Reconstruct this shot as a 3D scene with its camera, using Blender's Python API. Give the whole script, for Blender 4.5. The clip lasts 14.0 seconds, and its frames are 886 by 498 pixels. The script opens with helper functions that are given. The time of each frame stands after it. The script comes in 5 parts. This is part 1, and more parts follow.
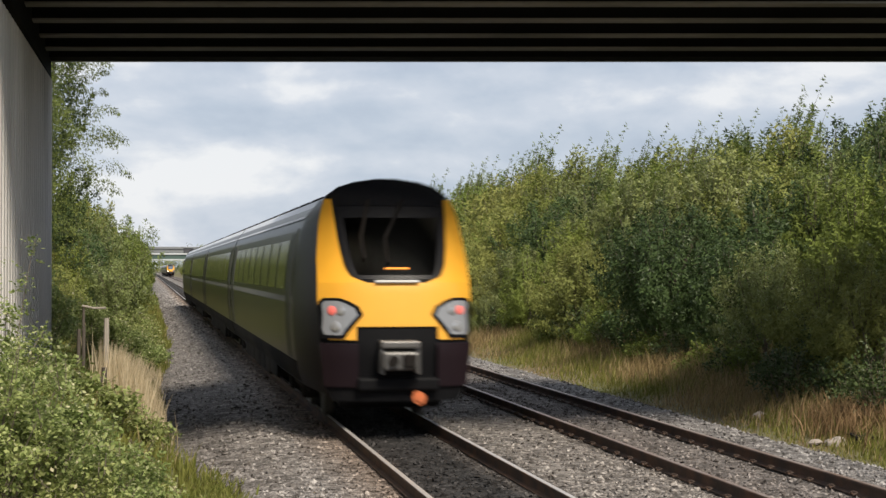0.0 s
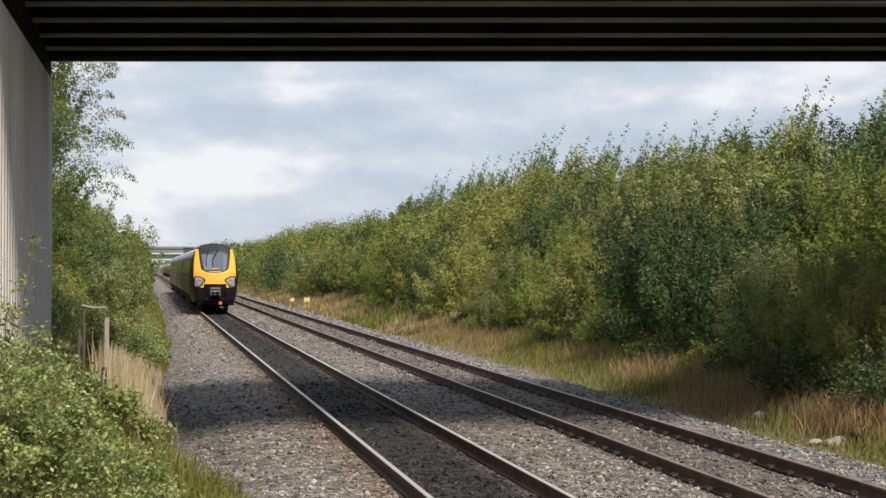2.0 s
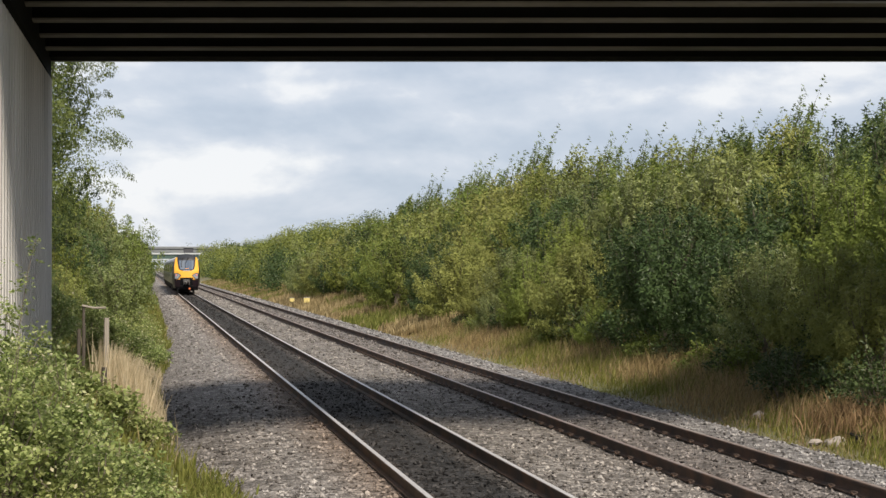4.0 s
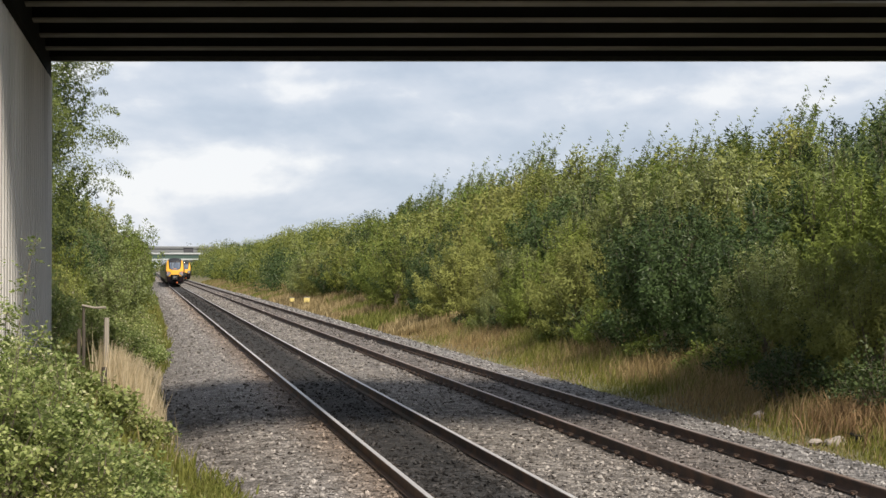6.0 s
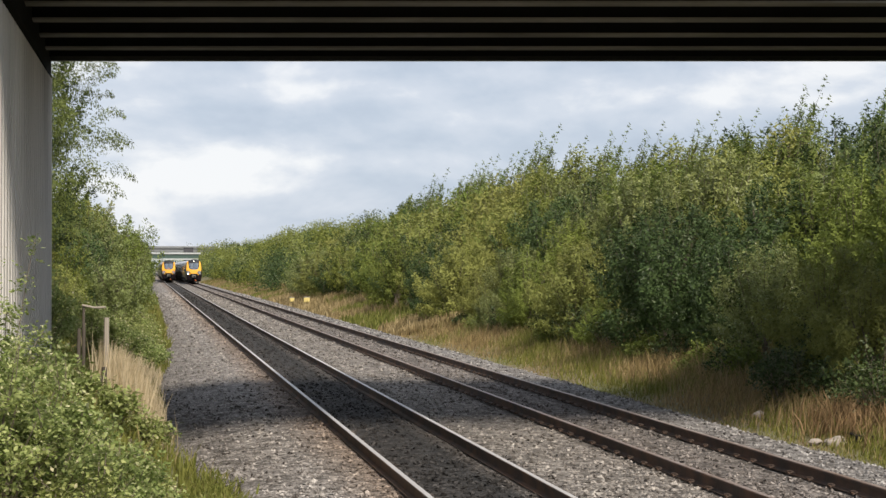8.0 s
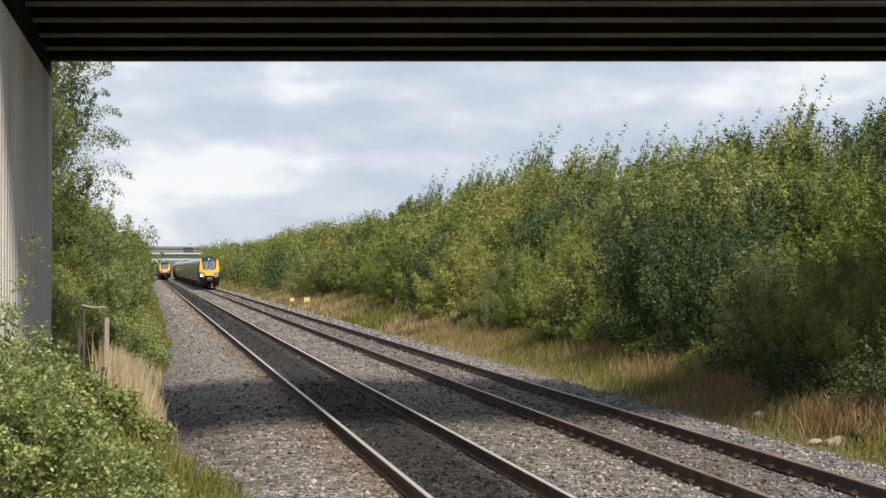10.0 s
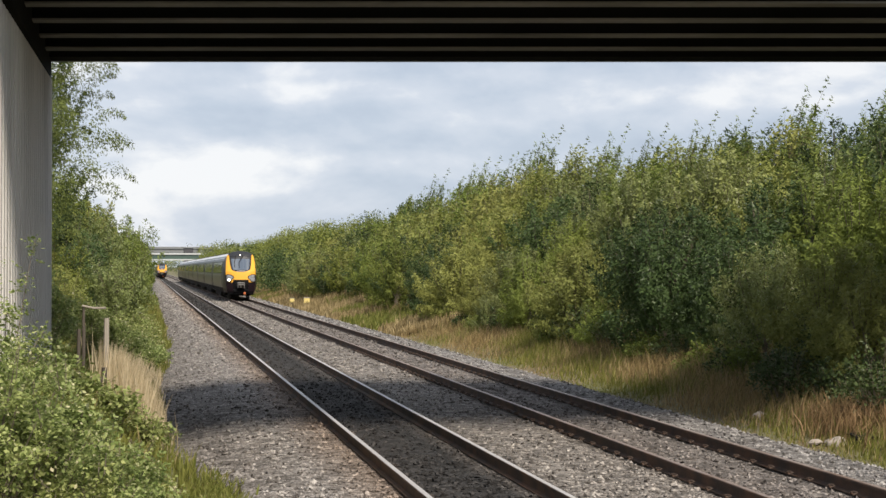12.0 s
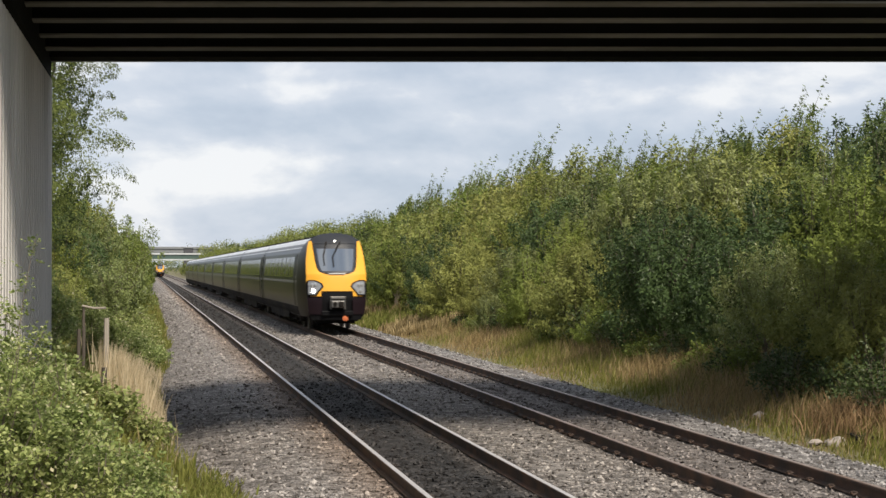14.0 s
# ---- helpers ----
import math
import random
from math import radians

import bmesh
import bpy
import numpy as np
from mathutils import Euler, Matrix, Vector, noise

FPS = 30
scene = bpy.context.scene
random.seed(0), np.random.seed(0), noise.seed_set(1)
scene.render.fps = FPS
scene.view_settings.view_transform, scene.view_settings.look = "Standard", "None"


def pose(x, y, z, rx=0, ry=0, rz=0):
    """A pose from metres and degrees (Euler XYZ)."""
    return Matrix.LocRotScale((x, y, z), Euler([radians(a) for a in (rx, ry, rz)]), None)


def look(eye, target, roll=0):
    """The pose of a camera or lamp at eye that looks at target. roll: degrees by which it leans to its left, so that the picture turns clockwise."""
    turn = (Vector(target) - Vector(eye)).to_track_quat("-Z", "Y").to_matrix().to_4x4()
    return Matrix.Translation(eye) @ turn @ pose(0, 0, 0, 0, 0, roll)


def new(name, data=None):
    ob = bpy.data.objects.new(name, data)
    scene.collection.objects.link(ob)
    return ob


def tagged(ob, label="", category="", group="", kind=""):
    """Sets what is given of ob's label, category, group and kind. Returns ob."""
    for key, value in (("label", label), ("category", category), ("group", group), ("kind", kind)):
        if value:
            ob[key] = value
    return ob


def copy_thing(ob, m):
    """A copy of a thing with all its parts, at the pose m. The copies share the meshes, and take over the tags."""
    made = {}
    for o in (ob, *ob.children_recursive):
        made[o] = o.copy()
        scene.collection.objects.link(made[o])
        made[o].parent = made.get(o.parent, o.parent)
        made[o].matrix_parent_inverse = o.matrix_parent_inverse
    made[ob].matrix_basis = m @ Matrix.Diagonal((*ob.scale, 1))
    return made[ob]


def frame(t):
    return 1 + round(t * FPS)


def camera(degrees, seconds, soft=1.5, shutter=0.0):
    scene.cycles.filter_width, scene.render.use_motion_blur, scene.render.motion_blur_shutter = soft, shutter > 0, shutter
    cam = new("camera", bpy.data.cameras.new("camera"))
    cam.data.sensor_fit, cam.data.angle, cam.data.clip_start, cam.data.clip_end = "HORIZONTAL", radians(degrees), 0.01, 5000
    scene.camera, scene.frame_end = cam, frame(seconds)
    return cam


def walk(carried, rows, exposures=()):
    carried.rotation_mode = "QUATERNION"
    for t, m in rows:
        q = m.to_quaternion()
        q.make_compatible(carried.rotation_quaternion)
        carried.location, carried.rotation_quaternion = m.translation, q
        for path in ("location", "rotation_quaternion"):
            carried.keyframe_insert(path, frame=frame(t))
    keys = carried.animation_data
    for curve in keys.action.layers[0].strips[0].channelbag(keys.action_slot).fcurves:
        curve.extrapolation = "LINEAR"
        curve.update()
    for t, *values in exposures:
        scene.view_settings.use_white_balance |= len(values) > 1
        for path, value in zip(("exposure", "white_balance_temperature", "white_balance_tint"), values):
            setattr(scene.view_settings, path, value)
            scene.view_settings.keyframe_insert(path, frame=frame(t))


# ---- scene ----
DEG = 29.3
TURN = 9.89
EYE = (0.0, 0.0, 2.43)


def aim(pitch):
    """Camera pose: stands on a tripod beside the line and trembles a little in the wind."""
    return pose(*EYE, 90 + 0.668 + pitch, 0, -TURN)


cam = camera(DEG, 14.0, soft=1.5, shutter=0.5)
walk(cam, [(0.0, aim(0.0)), (1.0, aim(0.0)), (1.5, aim(-0.015)), (2.1, aim(-0.01)), (2.5, aim(0.05)), (3.0, aim(0.04)),
           (3.6, aim(0.0)), (5.5, aim(-0.015)), (6.0, aim(-0.015)), (6.5, aim(0.0)), (7.0, aim(0.0)), (7.5, aim(-0.04)),
           (8.0, aim(-0.02)), (10.5, aim(-0.015)), (11.0, aim(-0.03)), (11.5, aim(0.0)), (12.0, aim(0.0)),
           (12.5, aim(-0.03)), (13.0, aim(-0.02)), (13.5, aim(0.0)), (14.0, aim(0.0))],
     exposures=[(0.0, 0.0), (1.0, 0.03), (3.0, 0.06), (6.0, 0.10), (11.0, 0.10), (13.5, 0.08), (14.0, 0.07)])

# ---- light ----
SUN_EL, SUN_AZ = 50.0, 162.0
sun = new("sun", bpy.data.lights.new("sun", "SUN"))
sun.data.energy, sun.data.angle, sun.data.color = 5.1, radians(15), (1.0, 0.91, 0.77)
_a, _e = radians(SUN_AZ), radians(SUN_EL)
sun.matrix_world = look((0, 0, 60), (-math.sin(_a) * math.cos(_e), -math.cos(_a) * math.cos(_e), 60 - math.sin(_e)))

world = bpy.data.worlds.new("world")
scene.world = world
world.use_nodes = True


def build_world():
    nt = world.node_tree
    nt.nodes.clear()
    N, L = nt.nodes.new, nt.links.new
    out, bg = N("ShaderNodeOutputWorld"), N("ShaderNodeBackground")
    sky = N("ShaderNodeTexSky")
    sky.sky_type, sky.sun_disc = "NISHITA", False
    sky.sun_elevation, sky.sun_rotation = radians(SUN_EL), radians(SUN_AZ)
    co = N("ShaderNodeTexCoord")
    def clouds(scale, shift, detail, rough):
        mp = N("ShaderNodeMapping")
        mp.inputs["Scale"].default_value, mp.inputs["Location"].default_value = scale, shift
        L(co.outputs["Generated"], mp.inputs["Vector"])
        n = N("ShaderNodeTexNoise")
        n.inputs["Scale"].default_value, n.inputs["Detail"].default_value, n.inputs["Roughness"].default_value = 1.0, detail, rough
        n.inputs["Distortion"].default_value = 0.15
        L(mp.outputs["Vector"], n.inputs["Vector"])
        return n.outputs["Fac"]
    big = clouds((3.0, 3.0, 15.0), (2.3, 2.9, -0.30), 4, 0.5)
    small = clouds((9.0, 9.0, 19.0), (4.1, 0.3, 0.9), 8, 0.56)
    mixf = N("ShaderNodeMath")
    mixf.operation = "MULTIPLY_ADD"
    mixf.inputs[1].default_value = 0.5
    L(small, mixf.inputs[0])
    part_big = N("ShaderNodeMath")
    part_big.operation = "MULTIPLY"
    part_big.inputs[1].default_value = 0.5
    L(big, part_big.inputs[0])
    L(part_big.outputs["Value"], mixf.inputs[2])
    # layers of cloud: a dark sheet above a bright broken edge that climbs towards the east
    split = N("ShaderNodeSeparateXYZ")
    L(co.outputs["Generated"], split.inputs["Vector"])
    tilt = N("ShaderNodeMath")
    tilt.operation = "MULTIPLY_ADD"
    tilt.inputs[1].default_value = -0.16
    L(split.outputs["X"], tilt.inputs[0])
    L(split.outputs["Z"], tilt.inputs[2])
    waver = N("ShaderNodeMath")
    waver.operation = "MULTIPLY_ADD"
    waver.inputs[1].default_value = 0.07
    L(big, waver.inputs[0])
    L(tilt.outputs["Value"], waver.inputs[2])
    layer, level = N("ShaderNodeMapRange"), N("ShaderNodeValToRGB")
    layer.inputs["From Min"].default_value, layer.inputs["From Max"].default_value = 0.035, 0.235
    L(waver.outputs["Value"], layer.inputs["Value"])
    steps = [(0.0, 0.16), (0.12, 0.34), (0.20, 0.62), (0.27, 0.74), (0.31, 0.66), (0.36, 0.36), (0.46, 0.30), (0.62, 0.40), (0.85, 0.50)]
    q = level.color_ramp.elements
    q[0].position, q[0].color = steps[0][0], (*[steps[0][1]] * 3, 1)
    q[1].position, q[1].color = steps[-1][0], (*[steps[-1][1]] * 3, 1)
    for at, v in steps[1:-1]:
        q.new(at).color = (v, v, v, 1)
    L(layer.outputs["Result"], level.inputs["Fac"])
    lay = N("ShaderNodeMath")
    lay.operation = "MULTIPLY_ADD"
    lay.inputs[1].default_value = 0.17
    lift = N("ShaderNodeMath")
    lift.operation = "ADD"
    lift.inputs[1].default_value = -0.078
    L(mixf.outputs["Value"], lift.inputs[0])
    L(level.outputs["Color"], lay.inputs[0])
    L(lift.outputs["Value"], lay.inputs[2])
    ramp = N("ShaderNodeValToRGB")
    e = ramp.color_ramp.elements
    e[0].position, e[0].color = 0.37, (0.42, 0.49, 0.61, 1)
    e[1].position, e[1].color = 0.59, (0.90, 0.91, 0.935, 1)
    m = e.new(0.47)
    m.color = (0.54, 0.61, 0.72, 1)
    m = e.new(0.535)
    m.color = (0.66, 0.71, 0.80, 1)
    L(lay.outputs["Value"], ramp.inputs["Fac"])
    dim = N("ShaderNodeMix")
    dim.data_type, dim.blend_type = "RGBA", "MULTIPLY"
    dim.inputs["Factor"].default_value = 1.0
    dim.inputs["B"].default_value = (0.1, 0.1, 0.1, 1)
    L(sky.outputs["Color"], dim.inputs["A"])
    mix = N("ShaderNodeMix")
    mix.data_type = "RGBA"
    mix.inputs["Factor"].default_value = 0.9
    L(dim.outputs["Result"], mix.inputs["A"])
    L(ramp.outputs["Color"], mix.inputs["B"])
    L(mix.outputs["Result"], bg.inputs["Color"])
    # the unseen sky overhead is dimmed to limit fill light in the shade
    up, rise = N("ShaderNodeSeparateXYZ"), N("ShaderNodeMapRange")
    L(co.outputs["Generated"], up.inputs["Vector"])
    rise.inputs["From Min"].default_value, rise.inputs["From Max"].default_value = 0.05, 0.9
    rise.inputs["To Min"].default_value, rise.inputs["To Max"].default_value = 1.0, 0.80
    L(up.outputs["Z"], rise.inputs["Value"])
    L(rise.outputs["Result"], bg.inputs["Strength"])
    L(bg.outputs["Background"], out.inputs["Surface"])


build_world()


# ---- materials ----
def material(name, base, rough=0.7, metal=0.0, grain=8.0, vary=0.25, second=None, bump=0.0, bump_scale=30.0, island=0.0,
             random_ob=0.0, spec=0.5, coat=0.0, stretch=(1, 1, 1)):
    """A procedural surface: base colour varied at two scales, with fine relief."""
    mat = bpy.data.materials.new(name)
    mat.use_nodes = True
    nt = mat.node_tree
    N, L = nt.nodes.new, nt.links.new
    b = nt.nodes["Principled BSDF"]
    b.inputs["Roughness"].default_value, b.inputs["Metallic"].default_value = rough, metal
    b.inputs["Specular IOR Level"].default_value = spec
    b.inputs["Coat Weight"].default_value = coat
    co = N("ShaderNodeTexCoord")
    mp = N("ShaderNodeMapping")
    mp.inputs["Scale"].default_value = stretch
    L(co.outputs["Object"], mp.inputs["Vector"])
    n1, n2 = N("ShaderNodeTexNoise"), N("ShaderNodeTexNoise")
    n1.inputs["Scale"].default_value, n1.inputs["Detail"].default_value = grain, 5
    n2.inputs["Scale"].default_value, n2.inputs["Detail"].default_value = grain * 0.11, 3
    L(mp.outputs["Vector"], n1.inputs["Vector"])
    L(mp.outputs["Vector"], n2.inputs["Vector"])
    mix = N("ShaderNodeMix")
    mix.data_type = "RGBA"
    mix.inputs["A"].default_value = (*[max(0, c * (1 - vary)) for c in base], 1)
    mix.inputs["B"].default_value = (*[min(1, c * (1 + vary)) for c in base], 1)
    L(n1.outputs["Fac"], mix.inputs["Factor"])
    mix2 = N("ShaderNodeMix")
    mix2.data_type = "RGBA"
    mr = N("ShaderNodeMapRange")
    mr.inputs["From Min"].default_value, mr.inputs["From Max"].default_value = 0.4, 0.68
    L(n2.outputs["Fac"], mr.inputs["Value"])
    L(mr.outputs["Result"], mix2.inputs["Factor"])
    L(mix.outputs["Result"], mix2.inputs["A"])
    mix2.inputs["B"].default_value = (*(second or [c * (1 - 0.5 * vary) for c in base]), 1)
    last = mix2.outputs["Result"]
    if island or random_ob:
        src = N("ShaderNodeNewGeometry") if island else N("ShaderNodeObjectInfo")
        hsv = N("ShaderNodeHueSaturation")
        k = island or random_ob
        r1 = N("ShaderNodeMapRange")
        r1.inputs["To Min"].default_value, r1.inputs["To Max"].default_value = 1 - k, 1 + k
        L(src.outputs["Random Per Island" if island else "Random"], r1.inputs["Value"])
        L(r1.outputs["Result"], hsv.inputs["Value"])
        L(last, hsv.inputs["Color"])
        last = hsv.outputs["Color"]
    L(last, b.inputs["Base Color"])
    if bump:
        n3 = N("ShaderNodeTexNoise")
        n3.inputs["Scale"].default_value, n3.inputs["Detail"].default_value = bump_scale, 4
        L(mp.outputs["Vector"], n3.inputs["Vector"])
        bp = N("ShaderNodeBump")
        bp.inputs["Strength"].default_value, bp.inputs["Distance"].default_value = min(1, bump), 0.02
        L(n3.outputs["Fac"], bp.inputs["Height"])
        L(bp.outputs["Normal"], b.inputs["Normal"])
    return mat


def leaf_material(name, low, high, dry=None, through_light=0.35, spread_by_plant=(0.55, 1.45)):
    """Leaves: each one its own tint between two greens, the whole plant a little lighter or darker."""
    mat = bpy.data.materials.new(name)
    mat.use_nodes = True
    nt = mat.node_tree
    N, L = nt.nodes.new, nt.links.new
    nt.nodes.clear()
    out = N("ShaderNodeOutputMaterial")
    geo, info = N("ShaderNodeNewGeometry"), N("ShaderNodeObjectInfo")
    ramp = N("ShaderNodeValToRGB")
    e = ramp.color_ramp.elements
    e[0].color, e[1].color = (*low, 1), (*high, 1)
    if dry:
        e[1].position = 0.90
        d = e.new(0.985)
        d.color = (*dry, 1)
    L(geo.outputs["Random Per Island"], ramp.inputs["Fac"])
    hsv = N("ShaderNodeHueSaturation")
    r1, r2 = N("ShaderNodeMapRange"), N("ShaderNodeMapRange")
    r1.inputs["To Min"].default_value, r1.inputs["To Max"].default_value = spread_by_plant
    r2.inputs["To Min"].default_value, r2.inputs["To Max"].default_value = 0.488, 0.512
    L(info.outputs["Random"], r1.inputs["Value"])
    wn = N("ShaderNodeTexWhiteNoise")
    wn.noise_dimensions = "1D"
    L(info.outputs["Random"], wn.inputs["W"])
    L(wn.outputs["Value"], r2.inputs["Value"])
    L(r1.outputs["Result"], hsv.inputs["Value"])
    L(r2.outputs["Result"], hsv.inputs["Hue"])
    L(ramp.outputs["Color"], hsv.inputs["Color"])
    p = N("ShaderNodeBsdfPrincipled")
    p.inputs["Roughness"].default_value = 0.55
    p.inputs["Specular IOR Level"].default_value = 0.12
    tr = N("ShaderNodeBsdfTranslucent")
    mx = N("ShaderNodeMixShader")
    mx.inputs["Fac"].default_value = through_light
    L(hsv.outputs["Color"], p.inputs["Base Color"])
    L(hsv.outputs["Color"], tr.inputs["Color"])
    L(p.outputs["BSDF"], mx.inputs[1])
    L(tr.outputs["BSDF"], mx.inputs[2])
    L(mx.outputs["Shader"], out.inputs["Surface"])
    return mat


def ballast_material(name, gain, single=False):
    """Crushed stone: voronoi stones with their own greys; a dark oily band between the left rails, rust beside them."""
    mat = bpy.data.materials.new(name)
    mat.use_nodes = True
    nt = mat.node_tree
    N, L = nt.nodes.new, nt.links.new
    b = nt.nodes["Principled BSDF"]
    b.inputs["Roughness"].default_value = 0.9
    b.inputs["Specular IOR Level"].default_value = 0.25
    co = N("ShaderNodeTexCoord")
    v = N("ShaderNodeTexVoronoi")
    v.inputs["Scale"].default_value = 19
    L(co.outputs["Object"], v.inputs["Vector"])
    grey = N("ShaderNodeValToRGB")
    e = grey.color_ramp.elements
    e[0].color, e[1].color = (0.07 * gain, 0.063 * gain, 0.058 * gain, 1), ((0.44 if single else 0.58) * gain, (0.425 if single else 0.56) * gain, (0.412 if single else 0.545) * gain, 1)
    m = e.new(0.5)
    m.color = (0.245 * gain, 0.234 * gain, 0.226 * gain, 1)
    sep = N("ShaderNodeSeparateColor")
    L(v.outputs["Color"], sep.inputs["Color"])
    v2 = N("ShaderNodeTexVoronoi")
    v2.inputs["Scale"].default_value = 7.0
    L(co.outputs["Object"], v2.inputs["Vector"])
    sep2 = N("ShaderNodeSeparateColor")
    L(v2.outputs["Color"], sep2.inputs["Color"])
    wt = N("ShaderNodeMath")
    wt.operation = "MULTIPLY_ADD"
    wt.inputs[1].default_value = 0.42
    L(sep2.outputs["Green"], wt.inputs[0])
    half = N("ShaderNodeMath")
    half.operation = "MULTIPLY"
    half.inputs[1].default_value = 0.58
    L(sep.outputs["Red"], half.inputs[0])
    L(half.outputs["Value"], wt.inputs[2])
    if single:
        geo = N("ShaderNodeNewGeometry")
        L(geo.outputs["Random Per Island"], grey.inputs["Fac"])
    else:
        L(wt.outputs["Value"], grey.inputs["Fac"])
    xyz = N("ShaderNodeSeparateXYZ")
    L(co.outputs["Object"], xyz.inputs["Vector"])
    # wander of the band's edge
    n = N("ShaderNodeTexNoise")
    n.inputs["Scale"].default_value, n.inputs["Detail"].default_value = 0.7, 5
    L(co.outputs["Object"], n.inputs["Vector"])
    ad = N("ShaderNodeMath")
    ad.operation = "MULTIPLY_ADD"
    ad.inputs[1].default_value = 0.5
    L(n.outputs["Fac"], ad.inputs[0])
    L(xyz.outputs["X"], ad.inputs[2])
    tint = N("ShaderNodeValToRGB")
    t = tint.color_ramp.elements
    mr = N("ShaderNodeMapRange")
    mr.inputs["From Min"].default_value, mr.inputs["From Max"].default_value = 0.0, 12.0
    L(ad.outputs["Value"], mr.inputs["Value"])
    L(mr.outputs["Result"], tint.inputs["Fac"])
    stops = [(1.0, (0.86, 0.82, 0.80)), (2.3, (1.16, 1.11, 1.08)), (2.95, (1.05, 0.88, 0.76)), (3.3, (0.75, 0.60, 0.52)), (3.5, (0.21, 0.20, 0.20)),
             (4.3, (0.15, 0.15, 0.155)), (4.75, (0.52, 0.48, 0.46)), (5.3, (1.0, 0.95, 0.90)), (6.5, (1.0, 0.94, 0.89)), (7.0, (0.80, 0.73, 0.69)),
             (8.3, (0.80, 0.75, 0.73)), (9.0, (1.05, 1.03, 1.03)), (10.5, (0.98, 0.98, 1.0))]
    t[0].position, t[0].color = stops[0][0] / 12, (*stops[0][1], 1)
    t[1].position, t[1].color = stops[-1][0] / 12, (*stops[-1][1], 1)
    for at, c in stops[1:-1]:
        q = t.new(at / 12)
        q.color = (*c, 1)
    mul = N("ShaderNodeMix")
    mul.data_type, mul.blend_type = "RGBA", "MULTIPLY"
    mul.inputs["Factor"].default_value = 1
    L(grey.outputs["Color"], mul.inputs["A"])
    L(tint.outputs["Color"], mul.inputs["B"])
    mott, span = N("ShaderNodeTexNoise"), N("ShaderNodeMapRange")
    mott.inputs["Scale"].default_value, mott.inputs["Detail"].default_value, mott.inputs["Roughness"].default_value = 2.4, 9, 0.8
    L(co.outputs["Object"], mott.inputs["Vector"])
    span.inputs["From Min"].default_value, span.inputs["From Max"].default_value = 0.3, 0.7
    span.inputs["To Min"].default_value, span.inputs["To Max"].default_value = 0.68, 1.32
    L(mott.outputs["Fac"], span.inputs["Value"])
    mul2 = N("ShaderNodeVectorMath")
    mul2.operation = "SCALE"
    L(mul.outputs["Result"], mul2.inputs[0])
    L(span.outputs["Result"], mul2.inputs["Scale"])
    L(mul2.outputs["Vector"], b.inputs["Base Color"])
    bp = N("ShaderNodeBump")
    bp.inputs["Strength"].default_value, bp.inputs["Distance"].default_value = 1.0, 0.06
    bp.invert = True
    L(v.outputs["Distance"], bp.inputs["Height"])
    L(bp.outputs["Normal"], b.inputs["Normal"])
    return mat


def plain(name, base, rough=0.5, metal=0.0, glow=0.0, spec=0.5, coat=0.0, ior=1.5):
    mat = bpy.data.materials.new(name)
    mat.use_nodes = True
    b = mat.node_tree.nodes["Principled BSDF"]
    b.inputs["Base Color"].default_value = (*base, 1)
    b.inputs["Roughness"].default_value, b.inputs["Metallic"].default_value = rough, metal
    b.inputs["Specular IOR Level"].default_value = spec
    b.inputs["Coat Weight"].default_value = coat
    b.inputs["IOR"].default_value = ior
    if glow:
        b.inputs["Emission Color"].default_value = (*base, 1)
        b.inputs["Emission Strength"].default_value = glow
    return mat


